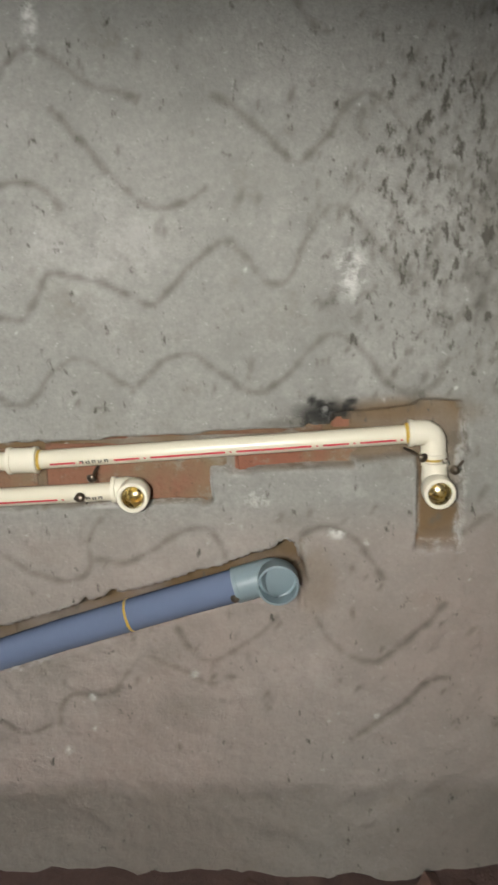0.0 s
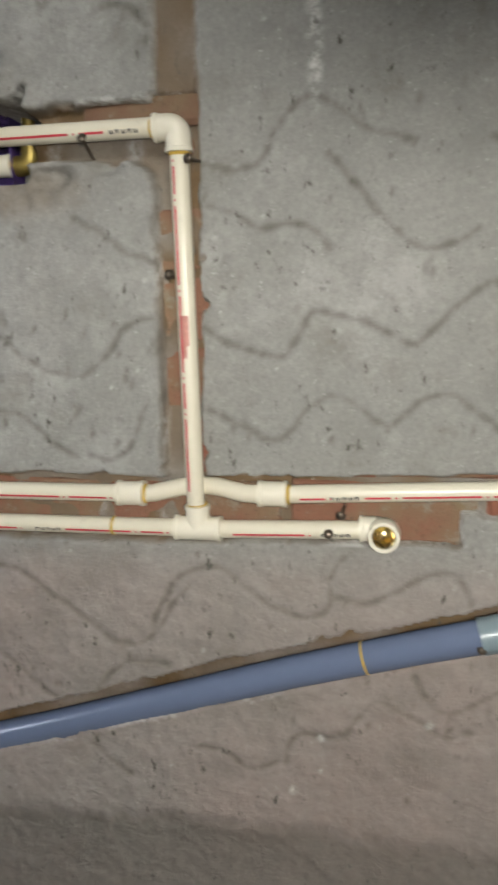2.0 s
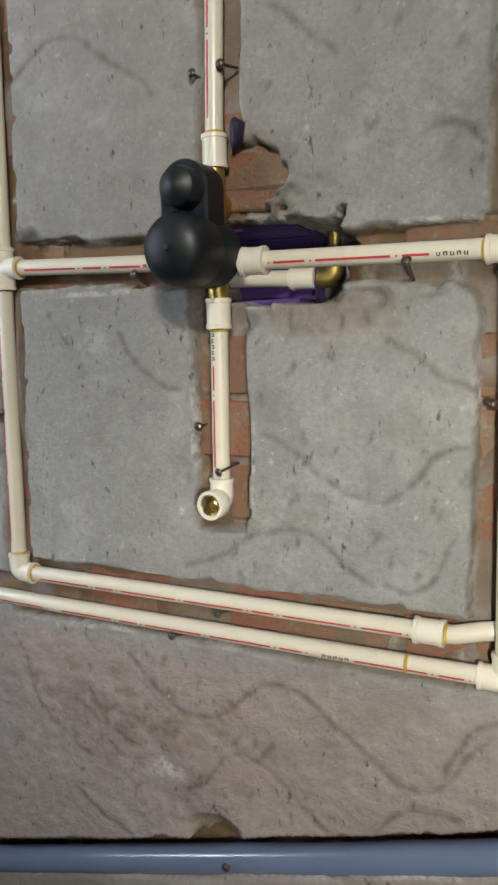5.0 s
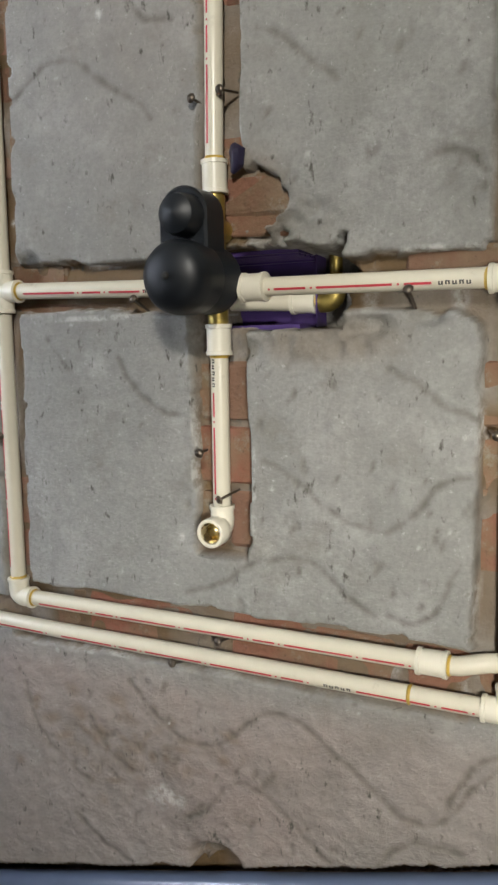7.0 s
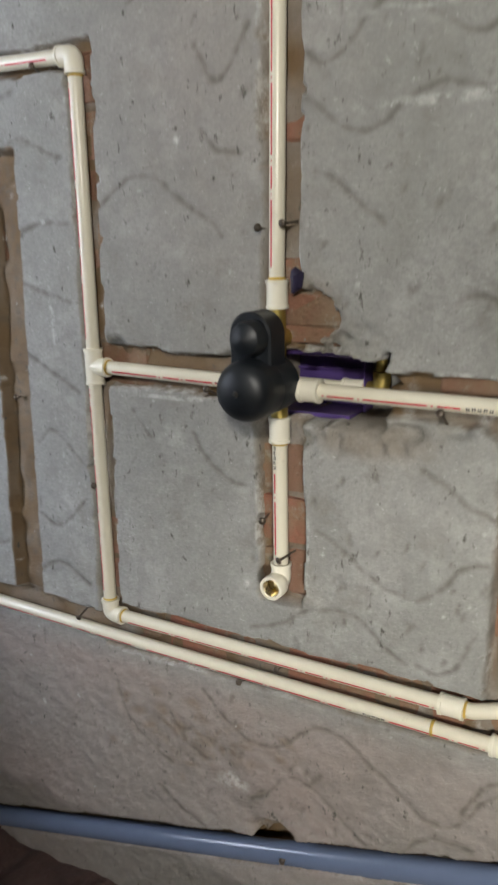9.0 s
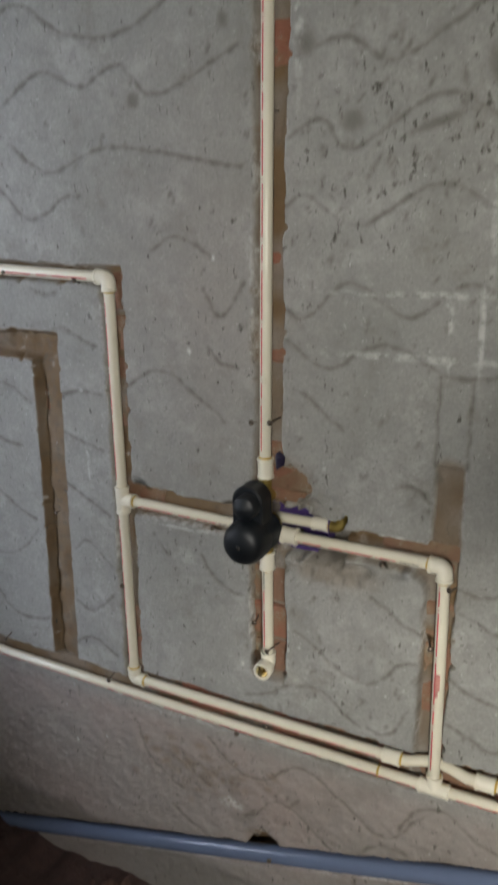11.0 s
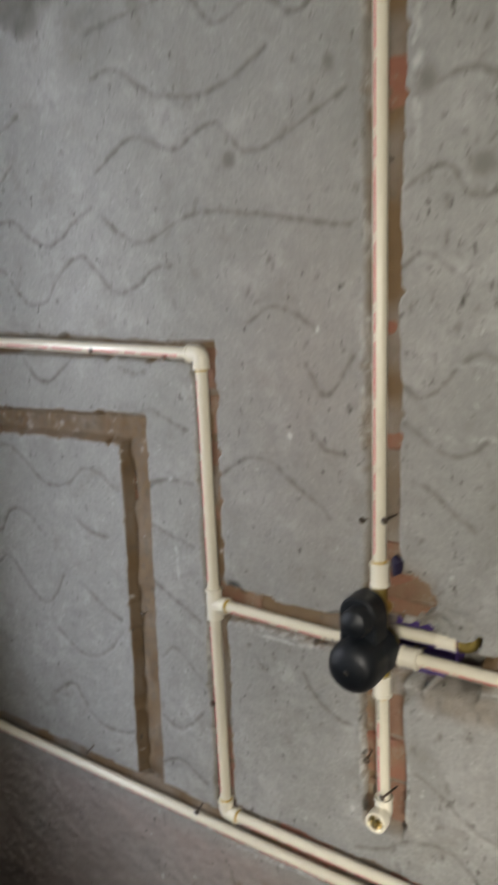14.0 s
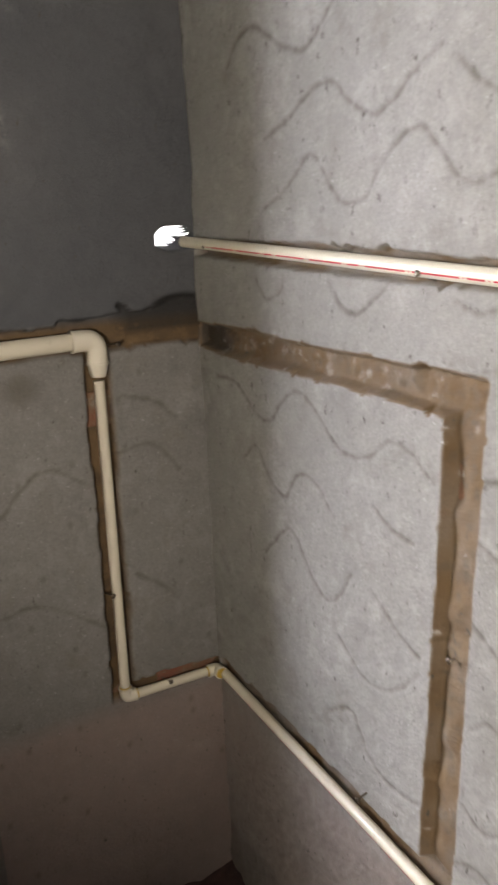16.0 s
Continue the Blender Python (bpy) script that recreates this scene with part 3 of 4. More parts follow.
# chalk and splashes of white
for u, v, a, b, k in ((-0.182, 1.14, 0.009, 0.07, 1.0), (-0.41, 1.53, 0.16, 0.006, 0.5), (-0.40, 1.425, 0.17, 0.007, 0.5), (-0.349, 1.46, 0.005, 0.07, 0.6), (-0.300, 1.47, 0.005, 0.08, 0.6), (-0.272, 1.95, 0.006, 0.28, 0.55), (-0.29, 1.65, 0.006, 0.12, 0.4), (-0.613, 1.95, 0.008, 0.11, 0.5), (-0.705, 1.52, 0.006, 0.12, 0.45), (-0.645, 0.80, 0.003, 0.075, 0.9), (-0.85, 1.035, 0.10, 0.004, 0.7), (-1.015, 0.93, 0.003, 0.10, 0.6), (0.035, 0.575, 0.018, 0.012, 0.9), (0.132, 0.53, 0.010, 0.008, 0.9), (-0.052, 0.341, 0.007, 0.005, 1.0), (0.15, 0.84, 0.02, 0.03, 0.8), (-0.79, 0.37, 0.03, 0.02, 0.6), (-0.42, 1.095, 0.06, 0.004, 0.8), (-1.12, 1.16, 0.004, 0.05, 0.7)):
    F.stamp("pale", u, v, a, b, k, 2.0)
for k in range(150):
    r = 0.0015 + 0.0035 * random.random() ** 3
    F.stamp("pale", random.uniform(-1.3, 0.33), random.uniform(0.22, 1.6), r, r * 1.2, 0.9, 1.5)
# red dust below the belt, a damp plinth, and soot and damp under the slab
F.maps["dust"] = np.clip((0.575 - F.v) / 0.05, 0, 1) * (0.4 + 0.5 * lattice(F.u, F.v, 0.2, 11)) + 0.35 * np.clip(1 - np.abs(F.v - 1.5) / 0.5, 0, 1) * np.clip(1 - np.abs(F.u + 0.8) / 0.3, 0, 1)
edge = 0.178 + (lattice(F.u, F.v, 0.09, 12) - 0.5) * 0.03 + (lattice(F.u, F.v, 0.02, 13) - 0.5) * 0.012
low = np.clip((edge - F.v) / 0.03, 0, 1)
F.maps["damp_dim"] = np.maximum(F.maps["damp_dim"], low * (0.2 + 0.45 * lattice(F.u, F.v, 0.25, 14)))
F.h -= 0.004 * low
edge = 2.235 + (lattice(F.u, F.v, 0.22, 15) - 0.5) * 0.22 + (lattice(F.u, F.v, 0.05, 16) - 0.5) * 0.06
high = np.clip((F.v - edge) / 0.03, 0, 1)
F.maps["damp_dim"] = np.maximum(F.maps["damp_dim"], high * np.clip(0.25 + 1.0 * lattice(F.u, F.v, 0.12, 17) * lattice(F.u, F.v, 0.035, 18) + 0.25 * lattice(F.u, F.v, 0.3, 19), 0, 0.95))
F.h += 0.006 * high
F.maps["soot_shade"] = np.maximum(F.maps["soot_shade"], 0.55 * high * np.clip(lattice(F.u, F.v, 0.09, 81) * lattice(F.u, F.v, 0.03, 82) * 2.2 - 0.45, 0, 1))
for k in range(60):
    u = random.uniform(-1.3, -0.2)
    F.stamp("pale", u, 2.43 - abs(random.gauss(0, 0.02)), 0.004 + 0.015 * random.random(), 0.003 + 0.004 * random.random(), 0.6)
    F.stamp("h", u, 2.435, 0.02 + 0.04 * random.random(), 0.01, 0.006)
F.stamp("pale", -0.93, 2.41, 0.05, 0.012, 0.9)
F.stamp("pale", -0.60, 2.334, 0.12, 0.006, 1.0, 3.0)
F.stamp("h", -0.60, 2.334, 0.12, 0.006, 0.007, 3.0)
F.stamp("mud", -0.60, 2.41, 0.08, 0.02, 0.5)
F.stamp("damp_dim", -1.24, 2.16, 0.07, 0.11, 0.35)
F.stamp("dirt", -1.13, 2.17, 0.02, 0.09, 0.8, 1.0, 0.2)
F.stamp("dirt", -1.18, 2.27, 0.06, 0.012, 0.8, 1.0, -0.4)
F.maps["damp_dim"] = np.maximum(F.maps["damp_dim"], 0.3 * np.clip((F.u - 0.22) / 0.15, 0, 1) * lattice(F.u, F.v, 0.1, 20))
gx, gz = np.gradient(F.cut)
F.maps["pale"] = np.maximum(F.maps["pale"], np.clip(np.hypot(gx, gz) / 0.006, 0, 1) * np.clip(lattice(F.u, F.v, 0.06, 91) * 1.5 - 0.6, 0, 0.5) * (F.u > -1.15))
for k in range(260):
    u, v = random.uniform(-1.95, -1.19), random.gauss(1.397, 0.014)
    F.stamp(random.choice(("pale", "dirt", "dirt", "dirt")), u, v, 0.003 + 0.008 * random.random(), 0.003 + 0.006 * random.random(), 0.08 + 0.32 * random.random())
    F.stamp("h", u, v, 0.008, 0.006, random.uniform(-0.002, 0.0025))
for k in range(120):
    v = random.uniform(0.65, 1.38)
    F.stamp(random.choice(("dirt", "dirt", "dust")), -1.243 + (v - 0.6) * 0.04 + random.gauss(0, 0.016), v, 0.003 + 0.006 * random.random(), 0.004 + 0.008 * random.random(), 0.2 + 0.4 * random.random())
# channel's end painted darker towards the corner, as shade
F.maps["soot_shade"] = np.maximum(F.maps["soot_shade"], 0.8 * np.clip((-1.84 - F.u) / 0.08, 0, 1) * np.clip(F.cut / 0.01, 0, 1) * (np.abs(F.v - 1.4) < 0.06))
# brown mud over the banks and beds of the two empty runs
near = np.maximum(np.maximum(np.roll(F.cut, 1, 0), np.roll(F.cut, -1, 0)), np.maximum(np.roll(F.cut, 1, 1), np.roll(F.cut, -1, 1)))
empty = (F.u < -1.13) & (F.v > 0.63) & (F.v < 1.46)
F.maps["mud"] = np.where(empty, np.maximum(F.maps["mud"], np.clip(near / 0.004, 0, 1) * (0.72 + 0.28 * lattice(F.u, F.v, 0.04, 95))), F.maps["mud"])
# crumbled mortar round the broken recess
crumb = np.exp(-((F.u + 0.555) / 0.075) ** 2 - ((F.v - 1.0) / 0.026) ** 2) + np.exp(-((F.u + 0.575) / 0.05) ** 2 - ((F.v - 1.145) / 0.03) ** 2) + 0.8 * np.exp(-((F.u + 0.70) / 0.05) ** 2 - ((F.v - 0.985) / 0.022) ** 2)
F.h += np.clip(crumb, 0, 1) * ((lattice(F.u, F.v, 0.016, 98) - 0.6) * 0.014 + (lattice(F.u, F.v, 0.008, 99) - 0.5) * 0.008)
# coarse trowelled render below the belt
F.h += np.clip((0.575 - F.v) / 0.03, 0, 1) * ((lattice(F.u, F.v, 0.028, 96) - 0.5) * 0.0030 + (lattice(F.u, F.v, 0.011, 97) - 0.5) * 0.0022)
# trowel unevenness everywhere, rougher in the cuts
F.h += (lattice(F.u, F.v, 0.30, 21) - 0.5) * 0.010 + (lattice(F.u, F.v, 0.06, 22) - 0.5) * 0.0035 + (lattice(F.u, F.v, 0.017, 23) - 0.5) * 0.0016
F.h += np.clip(F.cut / 0.02, 0, 1) * ((lattice(F.u, F.v, 0.03, 24) - 0.5) * 0.010)
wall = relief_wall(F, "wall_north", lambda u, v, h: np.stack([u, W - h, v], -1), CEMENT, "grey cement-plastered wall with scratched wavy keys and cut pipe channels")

core = bmesh.new()
box(core, LX - 0.2, 1.1, W + 0.16, W + 0.26, 0, TOP)
part("masonry_core", core, CEMENT_DARK, wall, "", False)

# ---- west wall, with a window opening and a broken hole ----
L = Relief(0.36, W + 0.03, 0.0, TOP + 0.02, 0.005)
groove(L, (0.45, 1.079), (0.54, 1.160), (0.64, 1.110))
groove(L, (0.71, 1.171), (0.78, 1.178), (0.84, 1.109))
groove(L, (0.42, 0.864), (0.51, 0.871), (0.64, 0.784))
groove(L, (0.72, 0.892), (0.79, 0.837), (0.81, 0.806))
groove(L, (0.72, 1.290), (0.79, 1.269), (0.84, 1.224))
chase(L, (0.36, 1.415), (0.76, 1.412), 0.030, 0.022)
chase(L, (0.60, 1.425), (0.94, 1.425), 0.034, 0.024, 2.2)
L.stamp("cut", 0.87, 1.465, 0.055, 0.018, 0.024)
chase(L, (0.676, 1.42), (0.668, 0.60), 0.028, 0.022)
chase(L, (0.64, 0.61), (0.94, 0.60), 0.020, 0.02)
L.maps["mud"] += np.clip(L.cut / 0.02, 0, 1) * 1.0
L.stamp("mud", 0.86, 1.45, 0.06, 0.03, 0.9)
# shade in the cut channels put into the colour, strongest near the corner
L.maps["soot_shade"] = 0.75 * np.clip((L.u - 0.70) / 0.06, 0, 1) * np.clip((L.v - 1.40) / 0.02, 0, 1) * np.clip(L.cut / 0.01, 0, 1)
L.maps["soot_shade"] = np.maximum(L.maps["soot_shade"], 0.5 * np.clip(L.cut / 0.01, 0, 1) * lattice(L.u, L.v, 0.04, 95))
# above the channel the wall's dim bluish light is put into the colour
L.maps["damp_dim"] = np.clip((L.v - 1.43) / 0.02, 0, 1) * (0.75 + 0.25 * lattice(L.u, L.v, 0.2, 31))
L.maps["dust"] = np.clip((0.6 - L.v) / 0.05, 0, 1) * 0.9
L.stamp("dirt", 0.52, 1.33, 0.04, 0.03, 0.7)
for k in range(40):
    L.stamp("dirt", random.uniform(0.3, 0.9), random.uniform(0.2, 1.4), 0.006, 0.009, 0.5)
for u, v in ((0.45, 1.98), (0.56, 2.05), (0.48, 1.78), (0.53, 1.83)):
    L.stamp("pale", u, v, 0.012, 0.05, 0.35, 1.0, 0.3)
L.h += (lattice(L.u, L.v, 0.25, 32) - 0.5) * 0.010 + (lattice(L.u, L.v, 0.05, 33) - 0.5) * 0.004
sd = np.hypot((L.u - 0.868) / 0.042, (L.v - 1.597) / 0.026) - 1 + L.rag * 40
L.cut = np.maximum(L.cut, 0.12 * np.clip(-sd / 0.25, 0, 1))
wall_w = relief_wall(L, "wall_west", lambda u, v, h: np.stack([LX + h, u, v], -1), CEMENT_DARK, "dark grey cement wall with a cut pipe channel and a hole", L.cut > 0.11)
core = bmesh.new()
box(core, LX - 0.2, LX - 0.04, 0.357, 0.80, 0, TOP)
box(core, LX - 0.2, LX - 0.04, 0.80, W + 0.16, 0, 1.555)
box(core, LX - 0.2, LX - 0.04, 0.80, W + 0.16, 1.635, TOP)
box(core, LX - 0.04, LX - 0.002, 0.345, 0.357, 0, TOP)
box(core, LX - 0.2, LX, -0.09, 0.343, 2.20, TOP)
box(core, LX - 0.2, LX, -0.09, 0.343, 0, 0.85)
box(core, LX - 0.2, LX, -1.6, -0.093, 0, TOP)
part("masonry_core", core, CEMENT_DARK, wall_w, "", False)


def slab(name, label, category, mat, *dims):
    return tagged(part(name, box(bmesh.new(), *dims), mat, None, "", False), label, category, "", "structure")


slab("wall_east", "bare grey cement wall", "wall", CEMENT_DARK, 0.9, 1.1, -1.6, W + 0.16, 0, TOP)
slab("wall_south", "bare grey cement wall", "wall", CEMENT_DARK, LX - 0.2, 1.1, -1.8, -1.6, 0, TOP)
slab("ceiling", "grey concrete ceiling slab", "ceiling", CONCRETE, LX - 0.2, 1.1, -1.8, W + 0.26, TOP, TOP + 0.15)
back = bpy.data.materials.new("bright_daylight")
back.use_nodes = True
em = back.node_tree.nodes.new("ShaderNodeEmission")
em.inputs[0].default_value, em.inputs[1].default_value = (0.86, 0.92, 1.0, 1), 3.0
back.node_tree.links.new(em.outputs[0], back.node_tree.nodes["Material Output"].inputs[0])
slab("backdrop", "bright daylight outside the hole", "sky", back, -4.05, -4.0, -2.0, 3.5, 0.0, 4.0)

# floor: trodden soil with lumps
G = Relief(LX, 0.92, -1.6, W + 0.02, 0.012)
G.h += (lattice(G.u, G.v, 0.25, 41) - 0.5) * 0.05 + (lattice(G.u, G.v, 0.06, 42) - 0.5) * 0.025 + (lattice(G.u, G.v, 0.02, 43) - 0.5) * 0.012 + 0.02 * np.clip((G.v - 0.7) / 0.2, 0, 1)
floor = relief_wall(G, "floor", lambda u, v, h: np.stack([u, v, h], -1), SOIL, "uneven red-brown soil floor littered with rubble")
tagged(floor, "", "floor")


# ---- pipework ----
PY = W - 0.003     # axis of the water pipes
R = 0.0111


def water_pipe(parent, a, b, marks=(), r=R, stripe=True, face=None):
    a, b = Vector(a), Vector(b)
    d = (b - a).normalized()
    length = (b - a).length
    ob = part("pipe", sweep(bmesh.new(), [a, b], r, 24), CREAM, parent)
    if not stripe:
        return ob
    if face is None:
        face = Vector((0, -0.93, -0.36)) if abs(d.z) < 0.5 else Vector((-0.42, -0.9, 0))
    n = (Vector(face) - d * Vector(face).dot(d)).normalized()
    side = d.cross(n)
    bm = bmesh.new()

    def strip(s0, s1, w, off=0.0003, turn=0.0):
        rows = []
        for s in (s0, s1):
            rows.append([bm.verts.new(a + d * s + (r + off) * (math.cos(u + turn) * n + math.sin(u + turn) * side)) for u in (-w, 0, w)])
        for k in range(2):
            bm.faces.new((rows[0][k], rows[0][k + 1], rows[1][k + 1], rows[1][k]))
    s, k = 0.018, 0
    taken = [(m * length - 0.022, m * length + 0.022) for m in marks]
    while s < length - 0.02:
        e = min(s + (0.030 if k % 3 == 1 else 0.088), length - 0.016)
        for lo, hi in taken:
            if s < hi and e > lo:
                e = lo if s < lo else s
        if e - s > 0.004:
            strip(s, e, 0.12)
            strip(e + 0.005, e + 0.0075, 0.1)
        s = max(e, s) + 0.013
        for lo, hi in taken:
            if lo - 0.01 < s < hi:
                s = hi + 0.002
        k += 1
    part("red_stripe", bm, RED, ob, "thin broken red line")
    for m in marks:
        bm = bmesh.new()
        for q in range(5):
            s0 = m * length - 0.017 + q * 0.0073
            strip(s0, s0 + 0.0016, 0.17)
            strip(s0 + 0.0031, s0 + 0.0047, 0.17)
            strip(s0, s0 + 0.0047, 0.05, 0.0003, 0.16 if q % 2 else -0.16)
        part("printed_mark", bm, INK, ob, "row of small black printed bars")
    return ob


def ring_radii(r, lip):
    return [r, r + lip]


def socket_points(p, d, length, r=0.0148, lip=0.0012):
    """A socket's skin, from its open mouth inwards."""
    p, d = Vector(p), Vector(d).normalized()
    return [p, p + d * 0.0005, p + d * 0.005, p + d * 0.0056, p + d * length], [r - 0.001, r + lip, r + lip, r, r]


def glue_ring(parent, p, d, r=R):
    d = Vector(d).normalized()
    p = Vector(p)
    return part("glue_ring", sweep(bmesh.new(), [p - d * 0.002, p, p + d * 0.0025], [r + 0.0004, r + 0.0016, r + 0.0004], 20), GLUE, parent, "smear of amber pipe glue")


def elbow(parent, corner, d1, d2, reach=0.028, r=0.0148, glue=(True, True), name="elbow"):
    c, d1, d2 = Vector(corner), Vector(d1).normalized(), Vector(d2).normalized()
    p1, r1 = socket_points(c + d1 * reach, -d1, reach * 0.45, r)
    p2, r2 = socket_points(c + d2 * reach, -d2, reach * 0.45, r)
    mid = bend(c + d1 * reach * 0.5, c, c + d2 * reach * 0.5, reach * 0.45, 8)[1:-1]
    ob = part(name, sweep(bmesh.new(), p1 + mid + p2[::-1], r1 + [r] * len(mid) + r2[::-1], 24), FITTING, parent)
    for g, d in zip(glue, (d1, d2)):
        if g:
            glue_ring(ob, c + d * (reach + 0.001), d)
    return ob


def tee(parent, c, along, branch, half=0.030, r=0.0148):
    c, u, v = Vector(c), Vector(along).normalized(), Vector(branch).normalized()
    bm = bmesh.new()
    p1, r1 = socket_points(c - u * half, u, half * 0.5, r)
    p2, r2 = socket_points(c + u * half, -u, half * 0.5, r)
    sweep(bm, p1 + p2[::-1], r1 + r2[::-1], 24)
    p3, r3 = socket_points(c + v * half, -v, half * 0.6, r)
    sweep(bm, p3 + [c], r3 + [r], 24)
    ob = part("tee", bm, FITTING, parent)
    glue_ring(ob, c + v * (half + 0.001), v)
    return ob


def coupling(parent, c, d, half=0.018, r=0.0150, name="coupling", mat=None):
    c, d = Vector(c), Vector(d).normalized()
    p1, r1 = socket_points(c - d * half, d, half * 0.7, r)
    p2, r2 = socket_points(c + d * half, -d, half * 0.7, r)
    ob = part(name, sweep(bmesh.new(), p1 + p2[::-1], r1 + r2[::-1], 24), mat or FITTING, parent)
    glue_ring(ob, c + d * (half + 0.001), d)
    return ob


def outlet(parent, c, d, out=(0, -1, 0), reach=0.030):
    """A threaded outlet elbow: d towards its pipe, out towards the room."""
    c, d, o = Vector(c), Vector(d).normalized(), Vector(out).normalized()
    p1, r1 = socket_points(c + d * reach, -d, reach * 0.45)
    mid = bend(c + d * reach * 0.5, c, c + o * reach * 0.55, reach * 0.45, 8)[1:-1]
    bm = sweep(bmesh.new(), p1 + mid + [c + o * reach * 0.6], r1 + [0.0152] * (len(mid) + 1), 24, False)
    lathe(bm, [(0.0158, 0.0), (0.0182, 0.003), (0.0186, 0.012), (0.0186, 0.0245), (0.0178, 0.026), (0.0142, 0.026), (0.0136, 0.0245), (0.0134, 0.004)], aim(c + o * (reach * 0.28), o), 28)
    ob = part("outlet_elbow", bm, FITTING, parent, "ivory elbow outlet with a brass thread")
    prof = [(0.0133, 0.024), (0.0126, 0.0235)]
    for k in range(6):
        prof += [(0.0118, 0.022 - k * 0.0025), (0.0126, 0.0208 - k * 0.0025)]
    part("brass_thread", lathe(bmesh.new(), prof + [(0.0122, 0.0055), (0.0112, 0.001), (0.0085, -0.0025), (0.0045, -0.0045), (0.0, -0.005)], aim(c + o * (reach * 0.28), o), 28), BRASS, ob, "shiny brass inner thread")
    part("glue_drop", lathe(bmesh.new(), [(0.0, 0.0005), (0.003, 0.0), (0.0045, -0.0015), (0.0046, -0.004)], aim(c + o * (reach * 0.28) + Vector((-0.003, 0, 0.003)), o), 12), GLUE, ob)
    return ob


X, Y, Z = Vector((1, 0, 0)), Vector((0, 1, 0)), Vector((0, 0, 1))


def P(x, z, y=PY):
    return Vector((x, y, z))


# line that feeds the lower outlet and the mixer's right side
cold = thing("water_line", "cream plastic water pipe with red line, nailed in wall channel", "pipe", "water lines")
zc = 0.589
elbow(cold, (LX + 0.012, 0.665, 0.607), Z, Y, 0.024, 0.0142)
water_pipe(cold, (LX + 0.012, 0.672, 1.33), (LX + 0.012, 0.665, 0.633), stripe=False)
water_pipe(cold, (LX + 0.012, 0.690, 0.606), (LX + 0.012, 0.865, 0.603), stripe=False)
elbow(cold, (LX + 0.012, W - 0.012, 0.602), -Y, X, 0.024, 0.0142)
big = Vector((LX + 0.012, 0.673, 1.412))
elbow(cold, big, -Y, -Z, 0.050, 0.0215, (False, False), "reducing_elbow")
part("pipe", sweep(bmesh.new(), [big - Y * 0.048, big - Y * 0.60 + X * 0.10 + Z * 0.004], 0.0175, 24), CREAM, cold)
part("reducer", sweep(bmesh.new(), [big - Z * 0.045, big - Z * 0.062, big - Z * 0.074], [0.0205, 0.018, 0.0145], 24), FITTING, cold)
water_pipe(cold, P(LX + 0.034, 0.599), P(-0.97, zc))
water_pipe(cold, P(-0.97, zc), P(-0.362, zc), (0.72,))
tee(cold, P(-0.335, zc), X, Z)
water_pipe(cold, P(-0.307, zc), P(-0.137, 0.593), (0.84,))
outlet(cold, P(-0.107, 0.595), -X)
water_pipe(cold, P(-0.335, 0.622, PY - 0.006), P(-0.337, 1.032), ())
bm = bmesh.new()
rows = [[bm.verts.new((-0.336 + 0.0115 * math.sin(u), PY - 0.003 - 0.0115 * math.cos(u), z)) for u in (-0.35, -0.1, 0.15, 0.4)] for z in (0.800, 0.815, 0.832, 0.850)]
for r0, r1 in zip(rows, rows[1:]):
    for q in range(3):
        if (r0 is rows[0]) + q != 3:
            bm.faces.new((r0[q], r0[q + 1], r1[q + 1], r1[q]))
part("red_smear", bm, plain("faded_red_print", (0.62, 0.27, 0.22), 0.5, vary=0.25, scale=180, bump=0), cold, "smudged red print")
glue_ring(cold, P(-0.446, zc), X)
elbow(cold, P(-0.337, 1.060), -Z, -X)
water_pipe(cold, P(-0.365, 1.061), P(-0.622, 1.064), (0.13,))
coupling(cold, P(-0.636, 1.064), -X, 0.016, 0.0165)
part("brass_union", sweep(bmesh.new(), [P(-0.650, 1.064), P(-0.700, 1.066)], 0.0125, 20), OLDBRASS, cold)

# line that feeds the upper outlet and the mixer's left side
hot = thing("water_line", "cream plastic water pipe with red line, crossing behind another", "pipe", "water lines")
zh = 0.632
elbow(hot, P(-1.036, zh), Z, X)
water_pipe(hot, P(-1.008, zh), P(-0.434, zh), ())
coupling(hot, P(-0.420, zh), X)
part("crossover_bend", sweep(bmesh.new(), [P(-0.405, zh), P(-0.39, zh + 0.001), P(-0.36, zh + 0.007, PY + 0.007), P(-0.335, zh + 0.010, PY + 0.010), P(-0.31, zh + 0.009, PY + 0.007), P(-0.275, zh + 0.003), P(-0.255, zh + 0.002)], R, 24), CREAM, hot, "cream pipe bent round the other line")
coupling(hot, P(-0.240, zh + 0.003), X)
water_pipe(hot, P(-0.224, zh + 0.003), P(0.216, 0.652), (0.16,))
elbow(hot, P(0.245, 0.653), -X, -Z, 0.030)
water_pipe(hot, P(0.245, 0.628), P(0.246, 0.615), stripe=False)
outlet(hot, P(0.247, 0.588), Z)
water_pipe(hot, P(-1.036, 0.66), P(-1.032, 1.048), ())
tee(hot, P(-1.031, 1.076), Z, X)
water_pipe(hot, P(-1.003, 1.076), P(-0.73, 1.068), (0.85,))
part("brass_union", sweep(bmesh.new(), [P(-0.735, 1.068), P(-0.690, 1.066)], 0.0125, 20), OLDBRASS, hot)
water_pipe(hot, P(-1.031, 1.104), P(-1.025, 1.518), ())
elbow(hot, P(-1.025, 1.546), -Z, -X)
water_pipe(hot, P(-1.053, 1.546), P(-1.93, 1.583), ())
part("pipe", sweep(bmesh.new(), [P(-1.93, 1.583), P(-2.02, 1.588, PY - 0.012)], R, 24), CREAM, hot)

